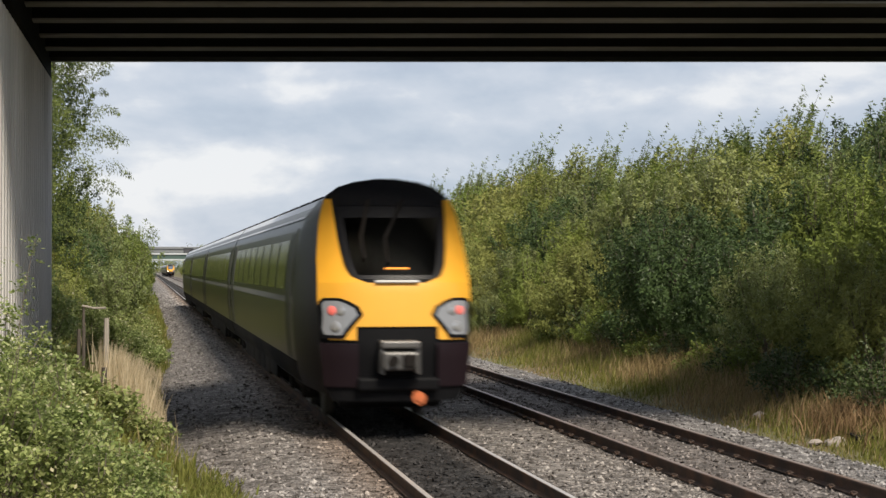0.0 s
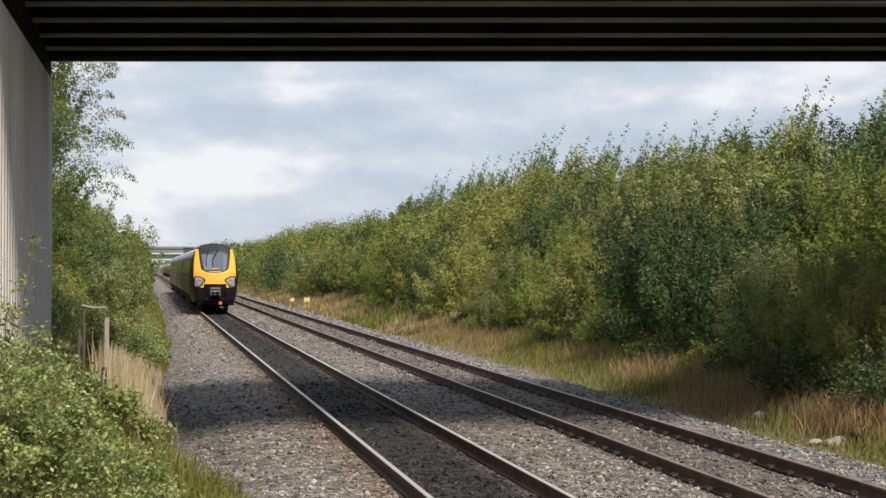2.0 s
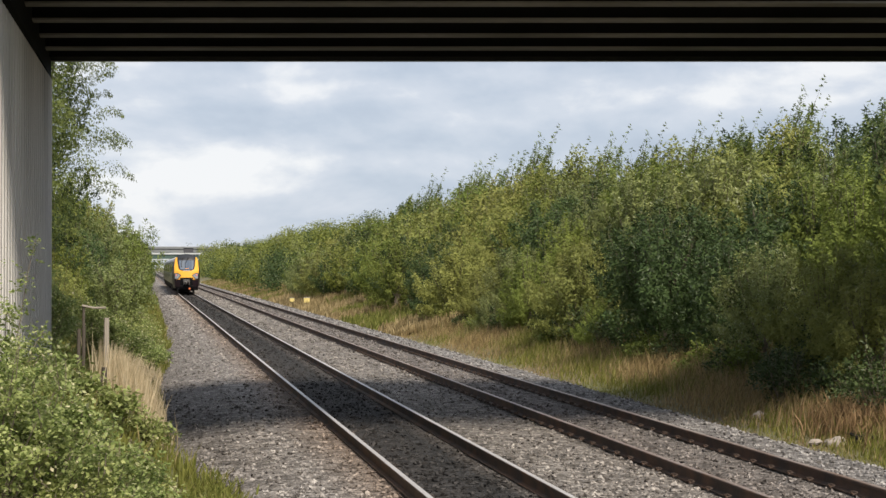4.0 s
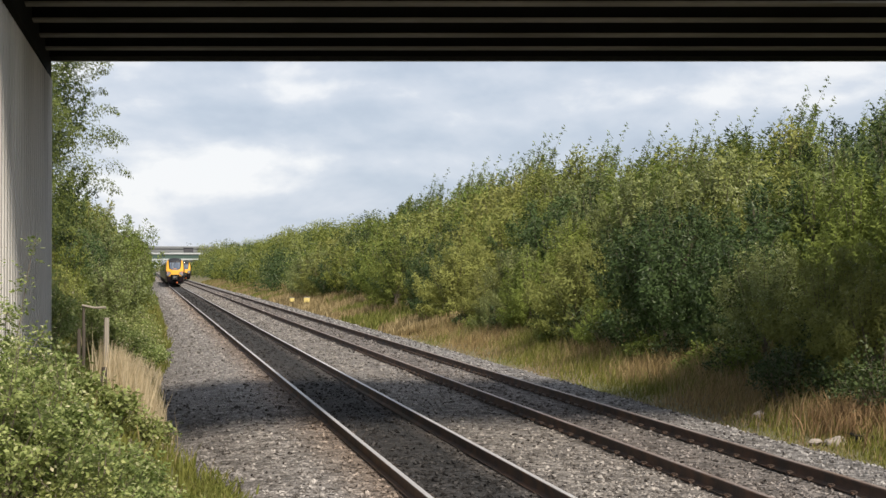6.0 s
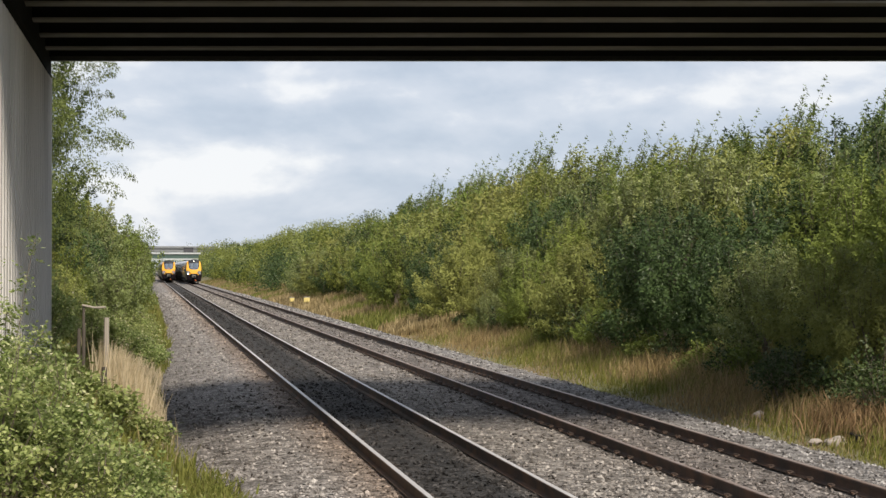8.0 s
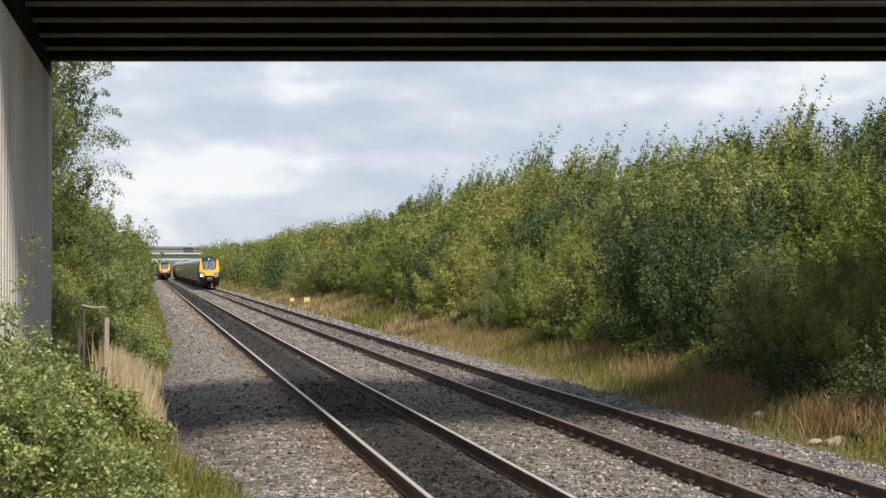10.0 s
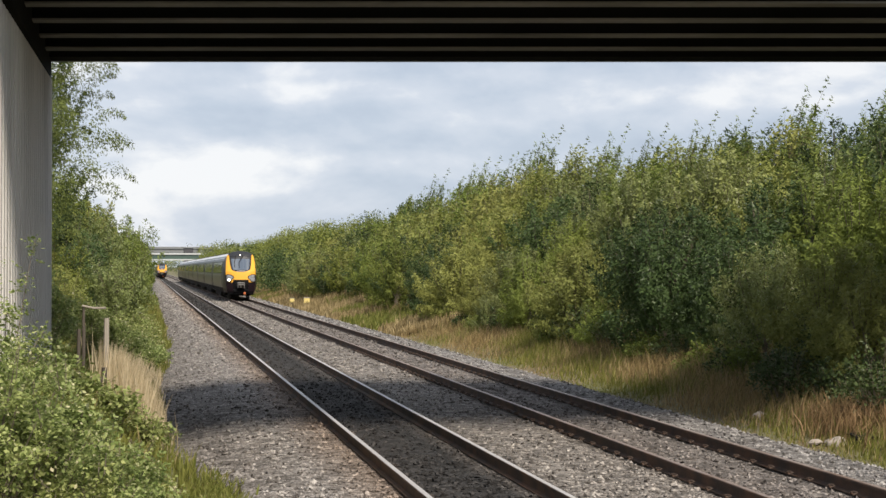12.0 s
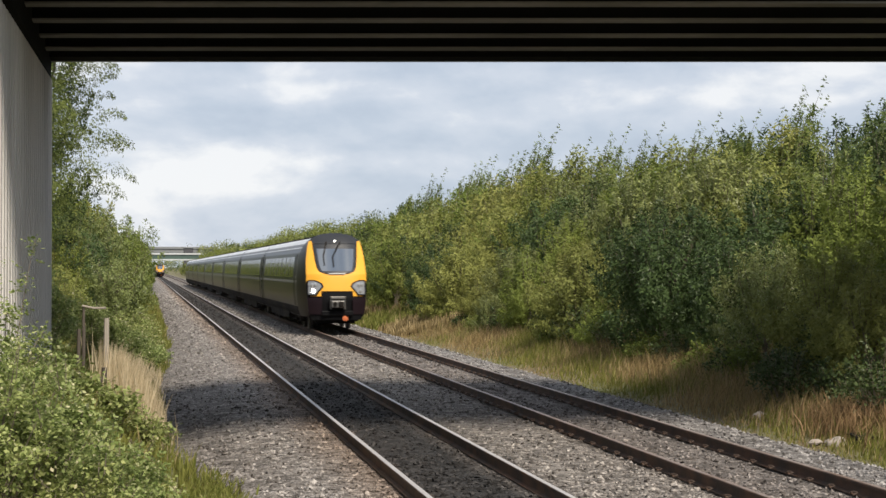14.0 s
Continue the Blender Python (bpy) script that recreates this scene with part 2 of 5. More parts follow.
M = {
    "ballast": ballast_material("ballast", 0.75),
    "ballast_stone": ballast_material("ballast_stone", 1.02, True),
    "earth": material("earth", (0.16, 0.13, 0.08), 0.95, grain=3, vary=0.4, second=(0.12, 0.13, 0.05), bump=0.6, bump_scale=12),
    "rail_side": material("rail_side", (0.055, 0.038, 0.030), 0.85, grain=20, vary=0.35, second=(0.12, 0.065, 0.04), bump=0.3),
    "rail_top": material("rail_top", (0.55, 0.52, 0.50), 0.42, metal=0.35, grain=6, vary=0.12),
    "rail_top_dull": material("rail_top_dull", (0.34, 0.26, 0.22), 0.45, metal=0.55, grain=6, vary=0.3, second=(0.26, 0.17, 0.12)),
    "concrete": material("concrete", (0.68, 0.655, 0.62), 0.85, grain=5, vary=0.14, second=(0.50, 0.48, 0.455), bump=0.25, bump_scale=40, stretch=(1, 1, 0.25)),
    "beam": material("beam", (0.24, 0.23, 0.21), 0.8, spec=0.1, grain=4, vary=0.2, second=(0.15, 0.145, 0.13), bump=0.1),
    # shade under the bridge, painted near-black in place of concrete grey
    "soffit_shade": material("soffit_shade", (0.012, 0.012, 0.011), 0.95, grain=4, vary=0.2, spec=0.05),
    "bark": material("bark", (0.16, 0.13, 0.10), 0.9, grain=14, vary=0.4, bump=0.5, stretch=(1, 1, 0.3)),
    "birch_bark": material("birch_bark", (0.45, 0.42, 0.38), 0.8, grain=6, vary=0.3, second=(0.12, 0.1, 0.09), stretch=(1, 1, 3)),
    "leaf_green": leaf_material("leaf_green", (0.148, 0.180, 0.042), (0.186, 0.220, 0.052), None, 0.3, (0.74, 1.28)),
    "leaf_birch": leaf_material("leaf_birch", (0.132, 0.170, 0.046), (0.176, 0.214, 0.064), (0.22, 0.25, 0.10), 0.3, (0.8, 1.2)),
    "leaf_dark": leaf_material("leaf_dark", (0.046, 0.073, 0.025), (0.076, 0.108, 0.038), (0.16, 0.19, 0.12), 0.25, (0.8, 1.25)),
    "leaf_yellow": leaf_material("leaf_yellow", (0.235, 0.250, 0.070), (0.288, 0.302, 0.094), None, 0.3, (0.85, 1.15)),
    "leaf_silver": leaf_material("leaf_silver", (0.150, 0.180, 0.058), (0.250, 0.280, 0.110), (0.36, 0.38, 0.24), 0.25, (0.85, 1.2)),
    "leaf_bramble": leaf_material("leaf_bramble", (0.145, 0.190, 0.048), (0.39, 0.43, 0.17), (0.64, 0.60, 0.38), 0.4, (0.9, 1.15)),
    "grass_dry": leaf_material("grass_dry", (0.19, 0.14, 0.065), (0.46, 0.36, 0.20), through_light=0.3, spread_by_plant=(0.97, 1.03)),
    "straw": leaf_material("straw", (0.46, 0.39, 0.24), (0.72, 0.63, 0.43), through_light=0.35, spread_by_plant=(0.97, 1.03)),
    "grass_green": leaf_material("grass_green", (0.115, 0.128, 0.028), (0.25, 0.25, 0.068), (0.34, 0.27, 0.13), spread_by_plant=(0.97, 1.03)),
    "grass_rust": leaf_material("grass_rust", (0.18, 0.128, 0.060), (0.43, 0.305, 0.160), (0.30, 0.26, 0.1), spread_by_plant=(0.97, 1.03)),
    "wood_post": material("wood_post", (0.33, 0.29, 0.245), 0.9, grain=12, vary=0.35, second=(0.33, 0.3, 0.26), bump=0.4, stretch=(1, 1, 0.15)),
    "wood_dark": material("wood_dark", (0.09, 0.075, 0.06), 0.9, grain=12, vary=0.3, bump=0.4, stretch=(1, 1, 0.15)),
    "rock": material("rock", (0.31, 0.275, 0.24), 0.9, grain=6, vary=0.3, second=(0.35, 0.3, 0.27), bump=0.5),
    "yellow": material("yellow", (0.82, 0.395, 0.032), 0.4, grain=2.5, vary=0.06, coat=0.25),
    "maroon": material("maroon", (0.014, 0.008, 0.011), 0.4, grain=2, vary=0.2, spec=0.2),
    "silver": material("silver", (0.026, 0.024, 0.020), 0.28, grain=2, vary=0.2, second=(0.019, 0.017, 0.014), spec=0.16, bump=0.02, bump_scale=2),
    "waist": material("waist", (0.30, 0.28, 0.25), 0.5, grain=3, vary=0.15),
    "roof_grey": material("roof_grey", (0.70, 0.70, 0.71), 0.3, metal=0.3, grain=2, vary=0.2),
    "black": material("black", (0.006, 0.006, 0.007), 0.6, grain=5, vary=0.3, spec=0.1),
    "dirt_black": material("dirt_black", (0.015, 0.013, 0.012), 0.9, spec=0.1, grain=6, vary=0.4, second=(0.036, 0.029, 0.024)),
    "band": plain("band", (0.011, 0.014, 0.011), 0.3, spec=0.15),
    "window_glass": plain("window_glass", (0.008, 0.010, 0.009), 0.14, spec=0.2),
    "screen_frame": plain("screen_frame", (0.016, 0.016, 0.018), 0.2, ior=1.8),
    "screen": plain("screen", (0.42, 0.45, 0.48), 0.07, 1.0),
    "chrome": plain("chrome", (0.5, 0.5, 0.5), 0.6, 0.2),
    "steel": material("steel", (0.14, 0.135, 0.13), 0.5, metal=0.6, grain=9, vary=0.25),
    "lamp_on": plain("lamp_on", (1.0, 0.93, 0.80), 0.3, glow=14.0),
    "lamp_glass": plain("lamp_glass", (0.24, 0.25, 0.27), 0.12, 0.0, spec=0.6),
    "lamp_off": plain("lamp_off", (0.55, 0.56, 0.58), 0.12, 0.6),
    "lamp_red": plain("lamp_red", (0.8, 0.16, 0.13), 0.3, glow=0.3),
    "orange": plain("orange", (0.55, 0.15, 0.05), 0.6),
    "sign_orange": plain("sign_orange", (1.0, 0.35, 0.05), 0.5, glow=0.7),
    "box_yellow": material("box_yellow", (0.75, 0.60, 0.22), 0.6, grain=4, vary=0.2),
    "bridge_green": material("bridge_green", (0.06, 0.10, 0.085), 0.6, grain=0.5, vary=0.2),
    "bridge_white": material("bridge_white", (0.55, 0.57, 0.58), 0.7, grain=0.5, vary=0.1),
    "bridge_grey": material("bridge_grey", (0.20, 0.21, 0.22), 0.8, grain=0.5, vary=0.15),
    "far_brick": material("far_brick", (0.07, 0.07, 0.08), 0.8, grain=0.5, vary=0.2),
}


# ---- mesh helpers ----
def part(name, bm, mat, parent=None, label=""):
    me = bpy.data.meshes.new(name)
    bm.to_mesh(me)
    bm.free()
    me.materials.append(M[mat])
    ob = new(name, me)
    ob.parent = parent
    if label:
        ob["label"] = label
    return ob


def raw(name, verts, faces, mat, parent=None, label="", smooth=False):
    """A mesh straight from arrays of points and faces (quads or triangles)."""
    me = bpy.data.meshes.new(name)
    v, f = np.asarray(verts, dtype=np.float32).reshape(-1, 3), np.asarray(faces, dtype=np.int32)
    k = f.shape[1]
    me.vertices.add(len(v))
    me.vertices.foreach_set("co", v.ravel())
    me.loops.add(f.size)
    me.loops.foreach_set("vertex_index", f.ravel())
    me.polygons.add(len(f))
    me.polygons.foreach_set("loop_start", np.arange(0, f.size, k, dtype=np.int32))
    me.polygons.foreach_set("use_smooth", np.full(len(f), smooth))
    me.update(calc_edges=True)
    me.validate()
    me.materials.append(M[mat])
    ob = new(name, me)
    ob.parent = parent
    if label:
        ob["label"] = label
    return ob


def box(bm, x0, x1, y0, y1, z0, z1, bevel=0.0, m=None):
    r = bmesh.ops.create_cube(bm, size=1)
    vs = r["verts"]
    for v in vs:
        v.co = Vector(((x0 + x1) / 2 + v.co.x * (x1 - x0), (y0 + y1) / 2 + v.co.y * (y1 - y0), (z0 + z1) / 2 + v.co.z * (z1 - z0)))
        if m is not None:
            v.co = m @ v.co
    if bevel:
        es = list({e for v in vs for e in v.link_edges})
        bmesh.ops.bevel(bm, geom=es, offset=bevel, segments=2, affect="EDGES", profile=0.5)
    return bm


def boxed(name, mat, parent, dims, bevel=0.0, label="", m=None):
    return part(name, box(bmesh.new(), *dims, bevel=bevel, m=m), mat, parent, label)


def rod(bm, a, b, r0, r1=None, n=8):
    """A tapered round bar from a to b."""
    r1 = r0 if r1 is None else r1
    a, b = Vector(a), Vector(b)
    d = (b - a)
    m = Matrix.Translation((a + b) / 2) @ d.to_track_quat("Z", "Y").to_matrix().to_4x4()
    bmesh.ops.create_cone(bm, cap_ends=True, segments=n, radius1=r0, radius2=r1, depth=d.length, matrix=m)
    return bm


def strip_mesh(name, profile, ys, mat, parent=None, label="", wobble=None):
    """A profile of (x, z) swept along y."""
    P = np.array(profile)
    ys = np.array(ys)
    X, Y = np.meshgrid(P[:, 0], ys)
    Z = np.tile(P[:, 1], (len(ys), 1))
    if wobble is not None:
        Z = Z + wobble(X, Y)
    return raw(name, np.stack([X, Y, Z], -1), grid_faces(len(ys), len(P)), mat, parent, label)


def grid_faces(nr, nc):
    i = np.arange((nr - 1) * nc).reshape(nr - 1, nc)[:, :-1].ravel()
    return np.stack([i, i + 1, i + nc + 1, i + nc], 1)


rng = np.random.default_rng(7)


def waves(X, Y, k, seed):
    """Cheap smooth unevenness."""
    g = np.random.default_rng(seed)
    out = np.zeros_like(np.asarray(X, dtype=float))
    for _ in range(8):
        a, f, p = g.uniform(0, 6.28), k * g.uniform(0.5, 2.2), g.uniform(0, 6.28)
        out = out + np.sin((X * np.cos(a) + Y * np.sin(a)) * f + p)
    return out / 8


# ---- the ground ----
GX = [-2500, -600, -120, -40, -15, -8, -4, -2.2, -0.8, -0.1, 0.3, 1.6, 9.6, 10.3, 11.2, 12.5, 14, 18, 22, 26, 32, 60, 200, 700, 2500]
GZ = [6, 3, 1.2, 0.8, 0.6, 0.5, 0.45, 0.40, 0.25, -0.15, -0.44, -0.5, -0.5, -0.46, -0.35, -0.2, 0.1, 1.2, 2.6, 3.6, 4.0, 4.5, 5, 6, 10]


def ground_z(x, y):
    z = np.interp(x, GX, GZ)
    near = np.clip((31 - np.asarray(y, dtype=float)) / 8, 0, 1) * np.clip((0.55 - np.asarray(x, dtype=float)) / 1.0, 0, 1)
    return z + 0.5 * near


def build_ground():
    xs = np.unique(np.concatenate([GX, np.arange(-12, 1, 0.6), np.arange(10, 32, 1.0), np.linspace(32, 200, 14)]))
    ys = np.concatenate([[-1500, -300, -60, -20], np.arange(-10, 120, 2.0), np.arange(120, 700, 15), [800, 1000, 1400, 2000, 3200, 4500]])
    X, Y = np.meshgrid(xs, ys)
    Z = ground_z(X, Y) + waves(X, Y, 0.8, 3) * 0.08 * ((X < 0.3) | (X > 11))
    ob = raw("ground", np.stack([X, Y, Z], -1), grid_faces(len(ys), len(xs)), "earth", smooth=True)
    tagged(ob, "bare earth ground with a grassy bank beside the line", "ground", kind="structure")


def bed_z(x):
    return np.interp(x, [0.15, 0.9, 1.8, 2.4, 5.1, 5.5, 5.9, 9.0, 9.5, 10.3], [-0.46, -0.33, -0.20, -0.175, -0.175, -0.19, -0.18, -0.18, -0.20, -0.48])


def build_bed():
    xs = np.concatenate([[0.05], np.arange(0.15, 10.4, 0.19), [10.5]])
    ys = np.concatenate([[-25, 0, 10], np.arange(12, 60, 0.3), np.arange(60, 160, 2.0), np.arange(160, 800, 20), [1200, 2200]])
    X, Y = np.meshgrid(xs, ys)
    Z = bed_z(X) + waves(X, Y, 6, 5) * 0.018 + waves(X, Y, 1.3, 6) * 0.02
    Z[:, 0], Z[:, -1] = -0.62, -0.62
    ob = raw("track_bed", np.stack([X, Y, Z], -1), grid_faces(len(ys), len(xs)), "ballast", smooth=True)
    tagged(ob, "grey crushed stone track bed, oily between the rails", "track bed", kind="structure")


RAILS = ((2.96, "rail_top"), (4.46, "rail_top"), (6.52, "rail_top_dull"), (8.02, "rail_top_dull"))


def build_rails():
    """Flat-bottomed rails with a worn head, and spring clips at every sleeper."""
    prof = [(-0.07, -0.16), (-0.07, -0.148), (-0.012, -0.128), (-0.010, -0.045), (-0.036, -0.036), (-0.036, -0.006), (-0.030, 0.0)]
    web = prof + [(-x, z) for x, z in prof[::-1]]
    clip = clip_mesh()
    for x, top in RAILS:
        ys = [-25, 10, 60, 200, 700, 2200]
        rail = strip_mesh("rail", [(x + a, b) for a, b in web], ys, "rail_side")
        tagged(rail, "long steel rail with rusty sides and a worn head", "rail", "rails of the two tracks", kind="structure")
        strip_mesh("rail_head", [(x - 0.031, 0.001), (x - 0.026, 0.004), (x + 0.026, 0.004), (x + 0.031, 0.001)], ys, top, rail,
                   "polished rail head" if top == "rail_top" else "brown worn rail head")
        if x > 6:
            for i in range(62):
                for s in (-1,):
                    c = new("rail_clip", clip)
                    c.parent = rail
                    c.matrix_basis = pose(x + s * 0.105, 13 + i * 0.65, -0.14, 0, 0, 0 if s > 0 else 180)


def clip_mesh():
    """A sprung steel loop that holds the rail foot."""
    bm = bmesh.new()
    pts = [(-0.04, -0.05, 0.0), (0.03, -0.05, 0.02), (0.05, -0.01, 0.045), (0.0, 0.02, 0.055), (-0.05, 0.03, 0.03), (0.02, 0.06, 0.02), (0.05, 0.07, 0.0)]
    for a, b in zip(pts, pts[1:]):
        rod(bm, Vector(a) * 0.75, Vector(b) * 0.75, 0.008, n=5)
    me = bpy.data.meshes.new("rail_clip")
    bm.to_mesh(me)
    bm.free()
    me.materials.append(M["rail_side"])
    return me


# ---- the bridge overhead ----
def build_bridge():
    """Skew concrete overbridge: slab on I-beams, with ribbed abutment walls. Built across the camera-facing skew."""
    T = pose(0, 0, 0, 0, 0, -TURN)
    bridge = tagged(new("road_bridge"), "concrete road bridge on parallel beams over the railway, shade painted underneath", "bridge")
    S = 6.46
    x0, x1 = -11.0, 12.5
    def prism(name, mat, outline, z0, z1, label=""):
        bm = bmesh.new()
        lo = [bm.verts.new(T @ Vector((x, y, z0))) for x, y in outline]
        hi = [bm.verts.new(T @ Vector((x, y, z1))) for x, y in outline]
        bm.faces.new(lo[::-1])
        bm.faces.new(hi)
        for k in range(len(lo)):
            q = (k + 1) % len(lo)
            bm.faces.new((lo[k], lo[q], hi[q], hi[k]))
        return part(name, bm, mat, bridge, label)
    # near edge, out of view: skewed at both ends to shape the cast shadow
    near = [(x0, 20.6), (-4.5, 21.4), (-1.5, 22.9), (4.5, 23.3), (x1, 27.4)]
    prism("deck_slab", "soffit_shade", near + [(x1, 33.2), (x0, 33.2)], S + 0.95, S + 1.25)
    prism("parapet", "concrete", [(x, y - 0.25) for x, y in near] + near[::-1], S + 0.9, S + 2.3)
    # webs carry painted shade; only the flanges keep a concrete grey
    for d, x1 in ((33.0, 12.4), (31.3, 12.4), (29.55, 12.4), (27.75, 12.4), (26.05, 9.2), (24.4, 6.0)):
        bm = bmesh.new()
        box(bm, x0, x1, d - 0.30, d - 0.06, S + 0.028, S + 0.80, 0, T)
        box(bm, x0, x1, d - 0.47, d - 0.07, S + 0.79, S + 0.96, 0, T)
        beam = part("beam", bm, "soffit_shade", bridge, "concrete beam with its shade painted black")
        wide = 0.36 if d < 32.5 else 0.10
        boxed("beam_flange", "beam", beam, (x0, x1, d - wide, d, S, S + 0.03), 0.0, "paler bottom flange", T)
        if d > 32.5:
            boxed("edge_beam", "soffit_shade", beam, (x0, x1, d - 0.75, d - wide, S + 0.01, S + 0.5), 0.0, "edge beam with its shade painted black", T)
    boxed("parapet", "concrete", bridge, (x0, 12.5, 33.0, 33.25, S + 0.96, S + 2.3), 0.03, m=T)
    # abutment walls with vertical ribs
    for side, X in ((-1, -1.82), (1, 16.6)):
        bm = bmesh.new()
        back = X + side * 1.0
        y0, y1 = (19.0, 33.75) if side < 0 else (22.0, 31.0)
        box(bm, min(X + side * 0.13, back), max(X + side * 0.13, back), y0, y1, -0.9, 6.1)
        R = Matrix.Translation((X, y1, 0)) @ pose(0, 0, 0, 0, 0, -0.8) @ Matrix.Translation((-X, -y1, 0))
        part("abutment", bm, "concrete", bridge, "ribbed grey concrete wall").matrix_basis = R
        bm = bmesh.new()
        y = y0 + 0.02
        while y < y1 - 0.1:
            box(bm, min(X, X + side * 0.14), max(X, X + side * 0.14), y, y + 0.24, -0.9, 6.09, 0.02)
            y += 0.42
        part("wall_ribs", bm, "concrete", bridge).matrix_basis = R
        # black block stands in for the shaded gap above the wall
        boxed("bearing_shelf", "soffit_shade", bridge, (min(X + side * 0.03, back), max(X + side * 0.03, back), y0 + 0.1, y1 - 0.02, 6.105, 7.4))
    return bridge


# ---- trains ----
HALF = 1.365
# half profile of a carriage body, from the sill over the side to the roof's middle
SIDE = [(1.20, 0.55), (1.27, 0.75), (1.335, 1.15), (1.365, 1.60), (1.355, 2.05), (1.30, 2.60), (1.225, 3.05), (1.12, 3.33), (0.93, 3.53), (0.62, 3.67), (0.30, 3.73), (0.0, 3.75)]


def nose_y(x, z):
    """How far the cab front lies behind the tip at a place on its face."""
    u = z - 1.2
    if u < 0:
        back = -0.1 * u
    elif u < 1.0:
        back = 0.10 * u + 0.05 * u * u
    else:
        # the windscreen leans back more steeply than the panel below it
        back = 0.15 + 0.67 * (u - 1.0) + 0.5 * max(0.0, u - 2.2) ** 2
    return back + 0.14 * (x / 1.15) ** 2 + 0.18 * (x / 1.15) ** 4


def face_half(z):
    """Half width of the cab's face at a height."""
    return float(np.interp(z, [0.55, 1.0, 1.4, 2.0, 2.6, 3.0, 3.3, 3.55, 3.71, 3.81, 3.86], [1.06, 1.11, 1.15, 1.18, 1.16, 1.12, 1.07, 0.99, 0.80, 0.50, 0.1]))


def face_patch(name, rows, mat, parent, lift, label="", nx=14):
    """A piece of the cab front, given by (z, x left, x right) rows, laid on the curved face."""
    V = []
    for z, a, b in rows:
        for k in range(nx + 1):
            x = a + (b - a) * k / nx
            V.append((x, nose_y(x, z) - lift, z))
    nr, nc = len(rows), nx + 1
    F = [list(f) for f in grid_faces(nr, nc)]
    # a rim gives the piece its thickness
    rim = [i for i in range(nc)] + [r * nc + nc - 1 for r in range(1, nr)] + [(nr - 1) * nc + i for i in range(nc - 2, -1, -1)] + [r * nc for r in range(nr - 2, 0, -1)]
    base = len(V)
    V += [V[i] for i in rim] + [(V[i][0], V[i][1] + 0.06, V[i][2]) for i in rim]
    n = len(rim)
    for k in range(n):
        q = (k + 1) % n
        F.append([base + k, base + n + k, base + n + q, base + q])
    return raw(name, V, F, mat, parent, label, True)


def spread(z0, z1, n, left, right):
    return [(z0 + (z1 - z0) * i / n, left(z0 + (z1 - z0) * i / n), right(z0 + (z1 - z0) * i / n)) for i in range(n + 1)]


def ring(half):
    return [(-x, z) for x, z in half] + [(x, z) for x, z in half[::-1][1:]]


def tube(name, rings, mat, parent, label="", smooth=True):
    V = np.array(rings)
    return raw(name, V.reshape(-1, 3), grid_faces(V.shape[0], V.shape[1]), mat, parent, label, smooth)


def side_x(z):
    return float(np.interp(z, [p[1] for p in SIDE[:9]], [p[0] for p in SIDE[:9]]))


def side_panel(bm, s, y0, y1, z0, z1, out):
    """A panel laid on the curved carriage side (s = -1 or 1), standing out a little."""
    n = 4
    grid = []
    for i in range(n + 1):
        z = z0 + (z1 - z0) * i / n
        grid.append([bm.verts.new((s * (side_x(z) + out), y, z)) for y in (y0, y1)])
    inner = [[bm.verts.new((s * (side_x(z0 + (z1 - z0) * i / n) - 0.03), y, z0 + (z1 - z0) * i / n)) for y in (y0, y1)] for i in range(n + 1)]
    for i in range(n):
        bm.faces.new((grid[i][0], grid[i][1], grid[i + 1][1], grid[i + 1][0]))
        for k in (0, 1):
            bm.faces.new((grid[i][k], grid[i + 1][k], inner[i + 1][k], inner[i][k]))
    for i in (0, n):
        bm.faces.new((grid[i][0], grid[i][1], inner[i][1], inner[i][0]))
    return bm


def bogie(parent, y):
    bm = bmesh.new()
    for s in (-1, 1):
        box(bm, s * 1.05 - 0.07, s * 1.05 + 0.07, y - 1.7, y + 1.7, 0.42, 0.68, 0.03)
        for dy in (-1.12, 1.12):
            box(bm, s * 1.05 - 0.13, s * 1.05 + 0.13, y + dy - 0.17, y + dy + 0.17, 0.3, 0.6, 0.03)
            rod(bm, (s * 0.98, y + dy * 0.6, 0.55), (s * 0.98, y + dy * 0.6, 0.95), 0.09)
        rod(bm, (s * 1.12, y - 0.5, 0.8), (s * 1.12, y + 0.5, 0.62), 0.05)
    box(bm, -1.0, 1.0, y - 0.25, y + 0.25, 0.45, 0.75, 0.03)
    part("bogie", bm, "dirt_black", parent)
    for dy in (-1.12, 1.12):
        bm = bmesh.new()
        for s in (-1, 1):
            rod(bm, (s * 0.69, y + dy, 0.40), (s * 0.83, y + dy, 0.40), 0.40, n=24)
        rod(bm, (-0.8, y + dy, 0.40), (0.8, y + dy, 0.40), 0.07)
        part("wheelset", bm, "steel", parent)


